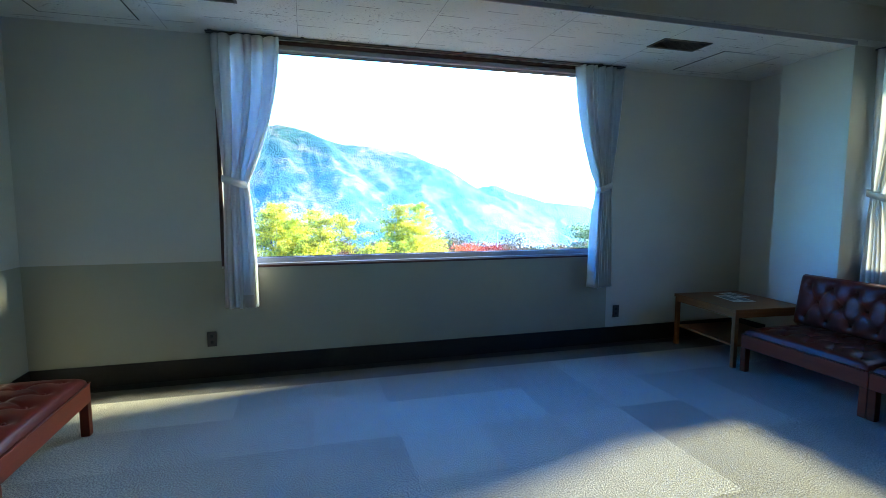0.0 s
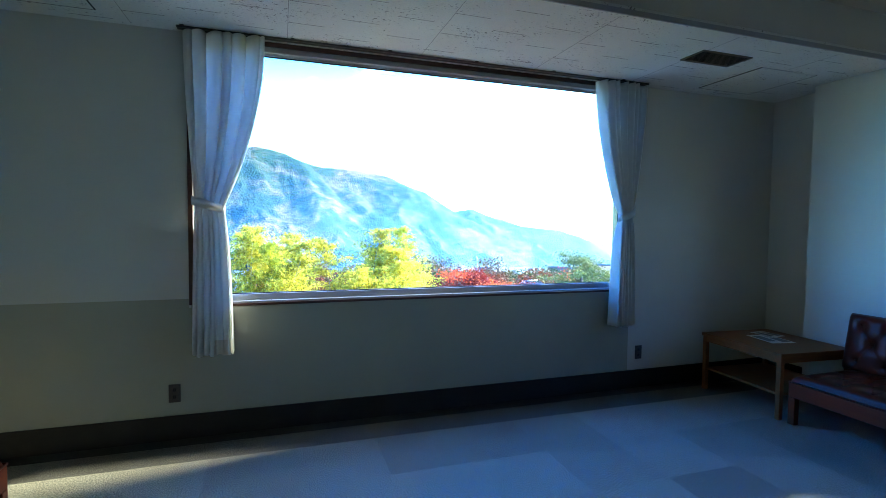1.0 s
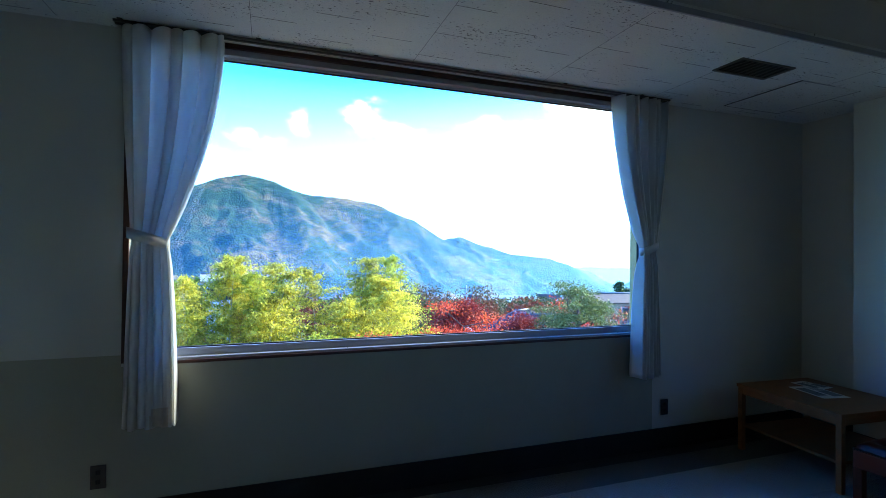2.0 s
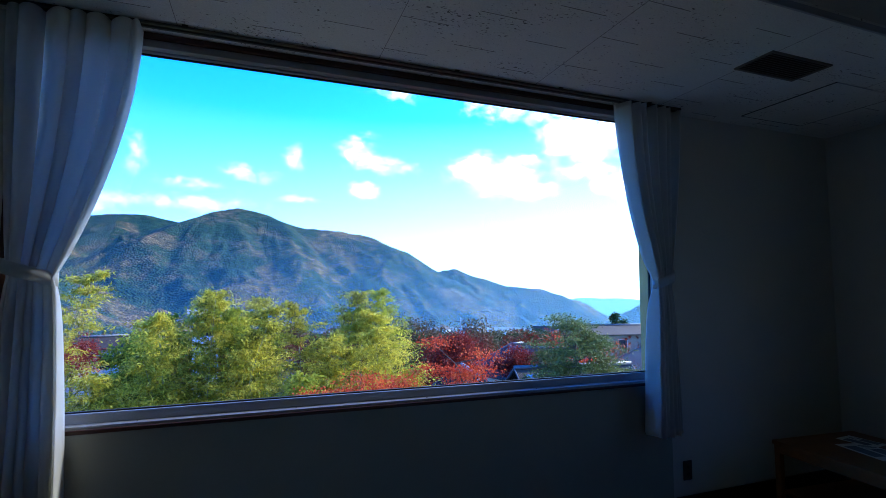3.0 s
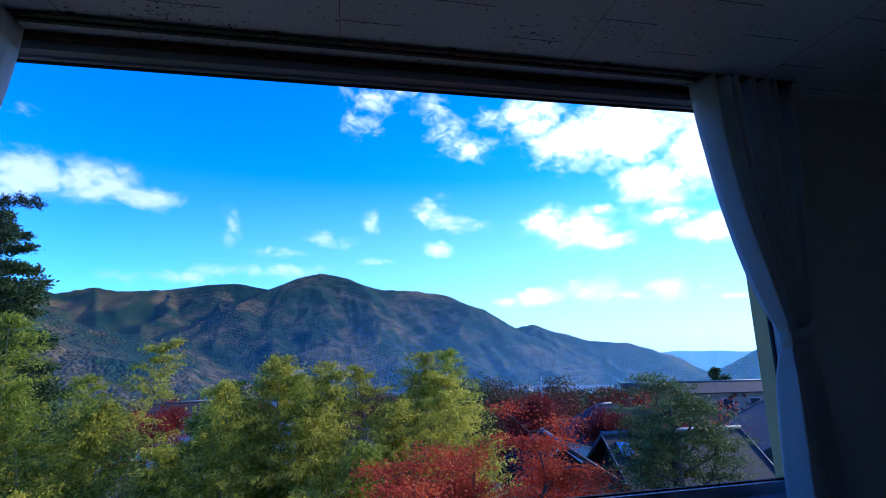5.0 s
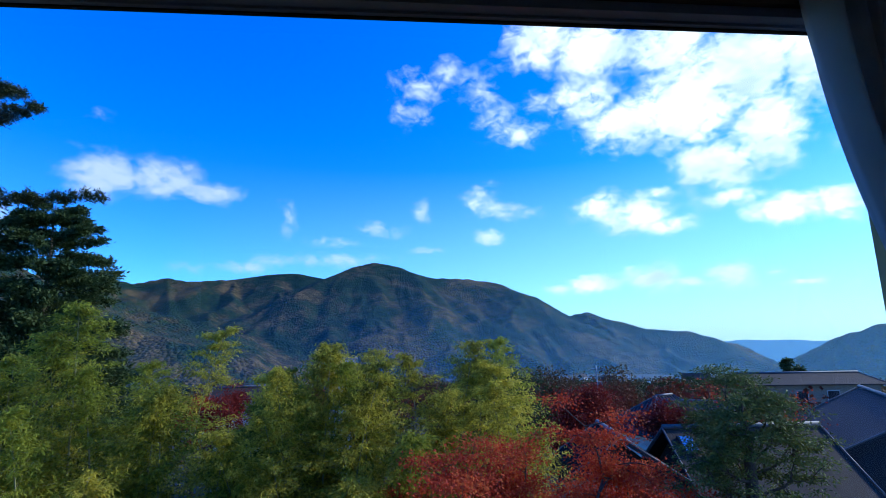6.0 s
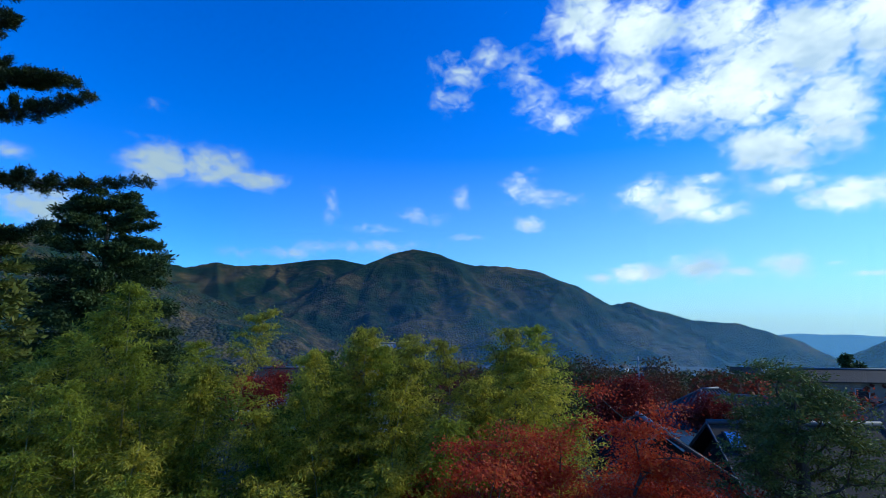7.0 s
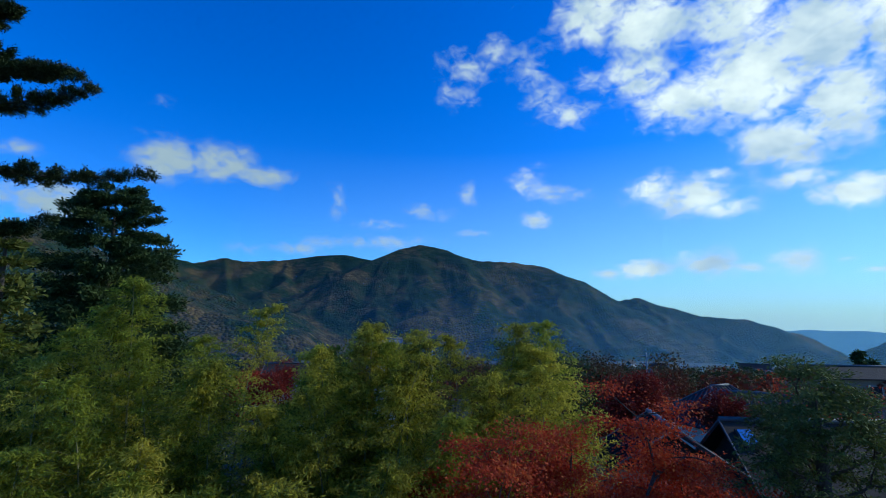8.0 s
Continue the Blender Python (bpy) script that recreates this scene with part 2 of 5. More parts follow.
def mountain_material():
    """Autumn woods on a slope: crowns a few metres wide, dark plantations and brown broadleaf patches."""
    m = bpy.data.materials.new("mountain_forest")
    m.use_nodes = True
    nt = m.node_tree
    b = nt.nodes["Principled BSDF"]
    tc = node(nt, "ShaderNodeTexCoord")
    crown = node(nt, "ShaderNodeTexVoronoi", Scale=0.13)
    patch = node(nt, "ShaderNodeTexNoise", Scale=0.0042, Detail=9.0, Roughness=0.62, Distortion=0.8)
    fine = node(nt, "ShaderNodeTexNoise", Scale=0.03, Detail=5.0, Roughness=0.7)
    for n in (crown, patch, fine):
        nt.links.new(tc.outputs["Object"], n.inputs["Vector"])
    ramp = node(nt, "ShaderNodeValToRGB")
    els = ramp.color_ramp.elements
    for p, c in ((0.36, (0.008, 0.027, 0.010)), (0.46, (0.020, 0.042, 0.014)), (0.53, (0.052, 0.048, 0.018)), (0.66, (0.142, 0.093, 0.032))):
        els.new(p).color = (*c, 1)
    els.remove(els[0])
    els.remove(els[-1])
    f = maths(nt, "ADD", patch.outputs[0], maths(nt, "MULTIPLY", maths(nt, "SUBTRACT", fine.outputs[0], 0.5), 0.55))
    nt.links.new(f, ramp.inputs[0])
    sep = node(nt, "ShaderNodeSeparateColor")
    nt.links.new(crown.outputs["Color"], sep.inputs[0])
    g = maths(nt, "MULTIPLY_ADD", sep.outputs[0], 0.8, 0.55)
    cg = node(nt, "ShaderNodeCombineColor")
    for i in range(3):
        nt.links.new(g, cg.inputs[i])
    nt.links.new(mixed(nt, 1.0, ramp.outputs[0], cg.outputs[0], "MULTIPLY"), b.inputs["Base Color"])
    b.inputs["Roughness"].default_value = 0.95
    b.inputs["Specular IOR Level"].default_value = 0.05
    bp = node(nt, "ShaderNodeBump", Strength=0.9, Distance=6.0)
    nt.links.new(maths(nt, "SUBTRACT", fine.outputs[0], crown.outputs["Distance"]), bp.inputs["Height"])
    nt.links.new(bp.outputs[0], b.inputs["Normal"])
    return m


def haze_material():
    """Sheet standing for air haze: nearly clear, scattering sun and sky, thinner with height."""
    m = bpy.data.materials.new("valley_haze_sheet")
    m.use_nodes = True
    nt = m.node_tree
    out = nt.nodes["Material Output"]
    nt.nodes.remove(nt.nodes["Principled BSDF"])
    tc, xyz = node(nt, "ShaderNodeTexCoord"), node(nt, "ShaderNodeSeparateXYZ")
    nt.links.new(tc.outputs["Object"], xyz.inputs[0])
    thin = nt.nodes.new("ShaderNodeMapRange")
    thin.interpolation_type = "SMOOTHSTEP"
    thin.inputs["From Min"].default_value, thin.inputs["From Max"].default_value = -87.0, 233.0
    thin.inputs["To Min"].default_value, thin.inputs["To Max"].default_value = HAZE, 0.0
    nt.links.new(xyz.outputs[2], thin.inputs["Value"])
    mouth = nt.nodes.new("ShaderNodeMapRange")          # thicker towards the valley's mouth, for the brighter haze on the sun's side
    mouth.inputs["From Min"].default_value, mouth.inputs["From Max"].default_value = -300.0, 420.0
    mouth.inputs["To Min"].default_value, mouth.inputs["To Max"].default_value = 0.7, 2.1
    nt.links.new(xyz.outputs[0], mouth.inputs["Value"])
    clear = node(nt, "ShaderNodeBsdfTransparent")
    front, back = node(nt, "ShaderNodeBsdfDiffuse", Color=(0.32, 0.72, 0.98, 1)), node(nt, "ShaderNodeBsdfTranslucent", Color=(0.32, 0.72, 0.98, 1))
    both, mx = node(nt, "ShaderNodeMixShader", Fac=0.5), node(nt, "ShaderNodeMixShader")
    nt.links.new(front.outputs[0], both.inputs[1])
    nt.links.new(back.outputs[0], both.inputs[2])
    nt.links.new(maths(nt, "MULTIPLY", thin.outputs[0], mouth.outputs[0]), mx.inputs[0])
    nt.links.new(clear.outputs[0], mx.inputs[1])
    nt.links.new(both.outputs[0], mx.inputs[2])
    nt.links.new(mx.outputs[0], out.inputs["Surface"])
    return m


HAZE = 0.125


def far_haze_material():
    """The farthest ridge; its blue haze is put in as emission."""
    m = bpy.data.materials.new("blue_haze_glow")
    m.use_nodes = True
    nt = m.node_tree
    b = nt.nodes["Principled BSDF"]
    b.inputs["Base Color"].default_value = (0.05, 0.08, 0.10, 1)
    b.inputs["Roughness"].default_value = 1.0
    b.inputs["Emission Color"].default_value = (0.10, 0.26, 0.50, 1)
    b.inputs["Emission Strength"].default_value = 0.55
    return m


def pitted_board():
    """Acoustic board with irregular dark worm-hole pits."""
    m = surface("acoustic_board", (0.76, 0.77, 0.73), (0.68, 0.69, 0.66), 2.0, 0.95, 0.5, 150, depth=0.003)
    nt = m.node_tree
    b = nt.nodes["Principled BSDF"]
    was = b.inputs["Base Color"].links[0].from_socket
    tc = node(nt, "ShaderNodeTexCoord")
    mp = node(nt, "ShaderNodeMapping", Scale=(1.0, 1.7, 1.0), Rotation=(0, 0, 0.5))
    nt.links.new(tc.outputs["Object"], mp.inputs[0])
    pits = node(nt, "ShaderNodeTexNoise", Scale=58.0, Detail=2.0, Roughness=0.5, Distortion=0.6)
    where = node(nt, "ShaderNodeTexNoise", Scale=3.2, Detail=3.0)
    for n in (pits, where):
        nt.links.new(mp.outputs[0], n.inputs["Vector"])
    f = maths(nt, "ADD", pits.outputs[0], maths(nt, "MULTIPLY", maths(nt, "SUBTRACT", where.outputs[0], 0.5), 0.35))
    hole = maths(nt, "MULTIPLY", maths(nt, "SUBTRACT", f, 0.665, clamp=True), 22.0, clamp=True)
    nt.links.new(mixed(nt, hole, was, (0.10, 0.105, 0.10)), b.inputs["Base Color"])
    bp = node(nt, "ShaderNodeBump", Strength=0.8, Distance=0.004)
    nt.links.new(maths(nt, "MULTIPLY", hole, -1.0), bp.inputs["Height"])
    nt.links.new(b.inputs["Normal"].links[0].from_socket, bp.inputs["Normal"])
    nt.links.new(bp.outputs[0], b.inputs["Normal"])
    return m


M = {
    "wall": surface("wall_paper", (0.59, 0.58, 0.52), (0.53, 0.52, 0.465), 1.2, 0.85, 0.2, 260, c3=(0.49, 0.475, 0.44), depth=0.001),
    "wall_low": surface("wall_paper_beige", (0.36, 0.352, 0.272), (0.32, 0.312, 0.24), 1.2, 0.85, 0.2, 260, c3=(0.27, 0.265, 0.22), depth=0.001),
    "ceil": pitted_board(),
    # the same boards, darkened so that less light bounces in the room
    "ceil_main": surface("acoustic_board_dimmed", (0.40, 0.40, 0.37), (0.34, 0.34, 0.32), 2.0, 0.95, 0.5, 150, depth=0.003),
    # colour of the unseen back wall, chosen dark to cut bounced light
    "back": surface("back_wall_dark", (0.07, 0.05, 0.04), (0.10, 0.075, 0.055), 2.0, 0.7, 0.2, 60),
    "slit": surface("dark_slit", (0.10, 0.10, 0.10), (0.16, 0.16, 0.15), 20, 0.9),
    "base": surface("baseboard_black", (0.010, 0.009, 0.0085), (0.016, 0.014, 0.013), 5, 0.75, 0.15, 90, c3=(0.030, 0.027, 0.025)),
    # carpet with the shade under the window put into its colour
    "carpet_shaded": surface("carpet_grey_shaded", (0.075, 0.07, 0.06), (0.12, 0.112, 0.095), 1.4, 1.0, 1.0, 120, depth=0.008, sheen=0.1, shine=0.1, speck=5.5),
    "carpet": surface("carpet_grey", (0.160, 0.15, 0.112), (0.335, 0.315, 0.238), 1.4, 1.0, 1.0, 120, per="tile", depth=0.008, sheen=0.2, shine=0.15, speck=5.5),
    "alu": surface("aluminium_frame", (0.42, 0.44, 0.47), (0.35, 0.37, 0.40), 6, 0.5, 0.1, 200, metal=0.35, stretch=(0.3, 4, 4)),
    "wood_red": surface("red_brown_wood", (0.20, 0.034, 0.010), (0.13, 0.022, 0.008), 6, 0.55, 0.15, 90, stretch=(0.2, 3, 3), shine=0.2),
    "wood_dark": surface("dark_wood", (0.085, 0.030, 0.019), (0.05, 0.019, 0.013), 6, 0.5, 0.15, 90, stretch=(3, 3, 0.3)),
    "wood_table": surface("oak_veneer", (0.25, 0.092, 0.026), (0.17, 0.062, 0.018), 5, 0.5, 0.08, 70, stretch=(0.4, 5, 5), shine=0.25),
    "leather": surface("oxblood_leather", (0.115, 0.014, 0.005), (0.070, 0.009, 0.004), 7, 0.40, 0.35, 260, rough2=0.30, c3=(0.09, 0.018, 0.010), depth=0.0012, shine=0.16),
    "curtain": cloth_material("white_curtain_cloth", (0.74, 0.74, 0.72), 0.62),
    "stain": cloth_material("stained_hem", (0.62, 0.50, 0.38)),
    "rail": surface("curtain_rail_dark", (0.06, 0.06, 0.06), (0.10, 0.10, 0.10), 9, 0.4, 0.1, 100, metal=0.6),
    "plate": surface("outlet_plate_brown", (0.045, 0.038, 0.033), (0.06, 0.05, 0.044), 20, 0.4, 0.05, 200),
    "plug": surface("outlet_black", (0.008, 0.008, 0.008), (0.012, 0.012, 0.012), 20, 0.4),
    "vent": surface("vent_grey", (0.13, 0.125, 0.12), (0.19, 0.18, 0.17), 8, 0.6, 0.1, 100, metal=0.3),
    "black": surface("void_black", (0.01, 0.01, 0.01), (0.014, 0.014, 0.014), 8, 0.9),
    "paper": surface("printed_paper", (0.78, 0.78, 0.76), (0.70, 0.71, 0.70), 14, 0.7, 0.02, 100),
    "ink": surface("print_grey", (0.14, 0.15, 0.17), (0.24, 0.25, 0.27), 40, 0.7, 0.02, 100),
    "yellow": surface("ochre_render", (0.52, 0.36, 0.13), (0.44, 0.30, 0.11), 3, 0.9, 0.4, 120, c3=(0.36, 0.25, 0.10)),
    "glass": glass_material("clear_glass"),
    "bark": surface("bark", (0.055, 0.042, 0.032), (0.095, 0.075, 0.06), 5, 0.95, 1.0, 30, stretch=(2, 2, 0.3), depth=0.03),
    "culm": surface("bamboo_culm", (0.16, 0.17, 0.06), (0.28, 0.24, 0.11), 4, 0.45, 0.2, 40, stretch=(1, 1, 0.2)),
    "bamboo": foliage("bamboo_leaf", [(0.055, 0.056, 0.009), (0.31, 0.285, 0.032), (0.58, 0.51, 0.060), (0.72, 0.60, 0.11)], 0.58),
    "bamboo_green": foliage("bamboo_leaf_green", [(0.042, 0.056, 0.009), (0.23, 0.26, 0.028), (0.49, 0.48, 0.055)], 0.58),
    "maple": foliage("red_maple_leaf", [(0.17, 0.014, 0.008), (0.44, 0.042, 0.018), (0.58, 0.080, 0.026), (0.62, 0.17, 0.045)], 0.4),
    # deeper maroon, with the shade on the rear maples put into it
    "maple_dark": foliage("maroon_shaded_maple_leaf", [(0.08, 0.009, 0.008), (0.20, 0.020, 0.014), (0.30, 0.045, 0.022)], 0.3),
    "cedar": foliage("cedar_needles", [(0.018, 0.036, 0.014), (0.046, 0.078, 0.024), (0.095, 0.125, 0.036)], 0.25),
    "fir": foliage("fir_needles", [(0.012, 0.026, 0.010), (0.026, 0.048, 0.014), (0.055, 0.075, 0.022), (0.08, 0.06, 0.03)], 0.15),
    "cypress": foliage("cypress_spray", [(0.045, 0.065, 0.012), (0.12, 0.14, 0.026), (0.22, 0.21, 0.045)], 0.3),
    "pine": foliage("podocarp_leaf", [(0.028, 0.045, 0.015), (0.085, 0.12, 0.032), (0.19, 0.21, 0.055)], 0.25),
    "wood_brown": foliage("autumn_brown_leaf", [(0.055, 0.032, 0.016), (0.10, 0.055, 0.024), (0.15, 0.085, 0.035)], 0.25),
    "wood_green": foliage("evergreen_leaf", [(0.018, 0.035, 0.012), (0.035, 0.06, 0.018), (0.06, 0.08, 0.025)], 0.2),
    "wood_red_leaf": foliage("autumn_red_leaf", [(0.06, 0.014, 0.010), (0.13, 0.025, 0.014), (0.18, 0.06, 0.022)], 0.3),
    "mountain": mountain_material(),
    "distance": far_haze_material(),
    "haze": haze_material(), "glass_sun_dimming": glass_material("sun_dimming_pane", (0.50, 0.51, 0.49)),
    "ground": surface("undergrowth_soil", (0.020, 0.026, 0.012), (0.034, 0.032, 0.018), 0.08, 0.95, 0.8, 1.5, c3=(0.045, 0.035, 0.02), depth=0.3),
    "roof_blue": surface("roof_tile_blue_grey", (0.036, 0.040, 0.047), (0.060, 0.065, 0.074), 2, 0.65, 0.2, 30, per="object", shine=0.25),
    "roof_dark": surface("roof_shingle_dark", (0.020, 0.021, 0.024), (0.036, 0.037, 0.040), 2, 0.85, 0.4, 30, per="object", shine=0.2),
    "roof_brown": surface("roof_slate_brown", (0.034, 0.027, 0.022), (0.052, 0.042, 0.034), 2, 0.85, 0.4, 30, per="object", shine=0.2),
    "roof_edge": surface("ridge_tile_pale", (0.13, 0.135, 0.14), (0.07, 0.075, 0.08), 4, 0.6, 0.2, 30),
    "roof_metal": surface("roof_metal_pale", (0.24, 0.25, 0.265), (0.18, 0.19, 0.205), 1, 0.6, 0.1, 20, shine=0.3),
    "plaster": surface("plaster_white", (0.72, 0.71, 0.67), (0.62, 0.61, 0.58), 1, 0.9, 0.2, 20),
    "plaster_brown": surface("plaster_brown", (0.22, 0.17, 0.12), (0.28, 0.22, 0.16), 1, 0.9, 0.2, 20),
    "pane_dark": surface("dark_window_pane", (0.02, 0.025, 0.03), (0.03, 0.035, 0.04), 3, 0.1),
    "concrete": surface("concrete", (0.34, 0.33, 0.31), (0.27, 0.26, 0.25), 1.5, 0.9, 0.3, 25, c3=(0.2, 0.2, 0.19)),
}


# ---- building blocks ----
def part(name, data, material, parent=None, label=""):
    """Links a bmesh or mesh as one object under a thing or a part."""
    if isinstance(data, bmesh.types.BMesh):
        me = bpy.data.meshes.new(name)
        data.to_mesh(me)
        data.free()
    else:
        me = data
    if not me.materials:
        me.materials.append(M[material])
    ob = new(name, me)
    if parent is not None:
        ob.parent = parent
    if label:
        tagged(ob, label)
    return ob


def thing(name, x, y, z, label, category, group="", kind="", rz=0.0):
    ob = new(name)
    ob.empty_display_size = 0.1
    ob.matrix_basis = pose(x, y, z, 0, 0, rz)
    return tagged(ob, label, category, group, kind)


def box(bm, x0, x1, y0, y1, z0, z1, bevel=0.0, seg=2, turn=None):
    r = bmesh.ops.create_cube(bm, size=1.0)
    vs = r["verts"]
    m = Matrix.Translation(((x0 + x1) / 2, (y0 + y1) / 2, (z0 + z1) / 2)) @ Matrix.Diagonal((abs(x1 - x0), abs(y1 - y0), abs(z1 - z0), 1))
    bmesh.ops.transform(bm, matrix=(turn @ m if turn else m), verts=vs)
    if bevel:
        es = list({e for v in vs for e in v.link_edges})
        bmesh.ops.bevel(bm, geom=es, offset=bevel, segments=seg, affect="EDGES", profile=0.6)
    return bm


def boxes(*specs, bevel=0.0):
    bm = bmesh.new()
    for s in specs:
        box(bm, *s, bevel=bevel)
    return bm


def smooth(ob):
    for p in ob.data.polygons:
        p.use_smooth = True
    return ob


def tube(bm, pts, radii, sides=8):
    """A tapering tube along points."""
    rings, radii, pts = [], [float(r) for r in radii], [tuple(float(c) for c in p) for p in pts]
    n = len(pts)
    for i, p in enumerate(pts):
        p = Vector(p)
        d = (Vector(pts[min(i + 1, n - 1)]) - Vector(pts[max(i - 1, 0)])).normalized()
        up = Vector((0, 0, 1)) if abs(d.z) < 0.9 else Vector((1, 0, 0))
        s = d.cross(up).normalized()
        u = s.cross(d)
        rings.append([bm.verts.new(p + radii[i] * (math.cos(k * math.tau / sides) * s + math.sin(k * math.tau / sides) * u)) for k in range(sides)])
    for a, b in zip(rings, rings[1:]):
        for k in range(sides):
            bm.faces.new((a[k], a[(k + 1) % sides], b[(k + 1) % sides], b[k])).smooth = True
    if radii[0] > 1e-4:
        bm.faces.new(rings[0][::-1])
    if radii[-1] > 1e-4:
        bm.faces.new(rings[-1])
    return bm


def quads_mesh(name, v):
    """A mesh of separate quads; v: n x 4 x 3."""
    v = np.asarray(v, dtype=np.float32)
    n = len(v)
    me = bpy.data.meshes.new(name)
    me.vertices.add(4 * n)
    me.vertices.foreach_set("co", v.reshape(-1))
    me.loops.add(4 * n)
    me.loops.foreach_set("vertex_index", np.arange(4 * n, dtype=np.int32))
    me.polygons.add(n)
    me.polygons.foreach_set("loop_start", np.arange(0, 4 * n, 4, dtype=np.int32))
    me.update(calc_edges=True)
    return me


def unit(a):
    return a / np.maximum(np.linalg.norm(a, axis=-1, keepdims=True), 1e-9)


def leaves(base, way, length, width, rng, fold=0.45):
    """Kite-shaped leaves from their stalk points; way: unit directions."""
    side = unit(np.cross(way, unit(rng.normal(size=base.shape) + np.array((0, 0, 1.2)))))
    length, width = np.asarray(length)[:, None], np.asarray(width)[:, None]
    mid = base + way * length * fold
    return np.stack([base, mid + side * width / 2, base + way * length, mid - side * width / 2], axis=1)


def grid_mesh(name, pts):
    """A mesh from a rows x columns x 3 array of points."""
    r, c = pts.shape[:2]
    me = bpy.data.meshes.new(name)
    i = np.arange(r * c).reshape(r, c)
    f = np.stack([i[:-1, :-1], i[:-1, 1:], i[1:, 1:], i[1:, :-1]], axis=-1).reshape(-1, 4)
    me.from_pydata(pts.reshape(-1, 3).tolist(), [], f.tolist())
    for p in me.polygons:
        p.use_smooth = True
    return me


def lattice_noise(x, y, seed=0):
    """Smooth value noise on arrays, 0 to 1."""
    xi, yi = np.floor(x).astype(np.int64), np.floor(y).astype(np.int64)
    fx, fy = x - xi, y - yi
    fx, fy = fx * fx * (3 - 2 * fx), fy * fy * (3 - 2 * fy)

    def h(a, b):
        n = (a * 374761393 + b * 668265263 + seed * 69069) & 0x7FFFFFFF
        n = ((n ^ (n >> 13)) * 1274126177) & 0x7FFFFFFF
        return ((n ^ (n >> 16)) & 0xFFFF) / 65535.0
    top = h(xi, yi) * (1 - fx) + h(xi + 1, yi) * fx
    bot = h(xi, yi + 1) * (1 - fx) + h(xi + 1, yi + 1) * fx
    return top * (1 - fy) + bot * fy


def fbm(x, y, octaves=5, seed=0, ridged=False):
    total, amp, norm = 0, 1.0, 0
    for o in range(octaves):
        n = lattice_noise(x * 2 ** o, y * 2 ** o, seed + o)
        total = total + amp * (1 - np.abs(2 * n - 1) if ridged else n)
        norm += amp
        amp *= 0.5
    return total / norm


# ---- the room ----
XL, XR, XW = -1.48, 4.93, 5.06          # left wall, right end wall, window wall on the right
YB, ZS, ZC = -6.4, 2.635, 2.95          # back wall, lowered ceiling by the window, main ceiling
WX0, WX1, WZ0, WZ1 = -0.13, 3.29, 0.885, 2.61   # the wide window's opening
SOFFIT = -1.145                         # edge of the lowered ceiling
RY0, RY1, RZ0, RZ1 = -2.69, -1.165, 0.95, 2.50   # the side window's opening


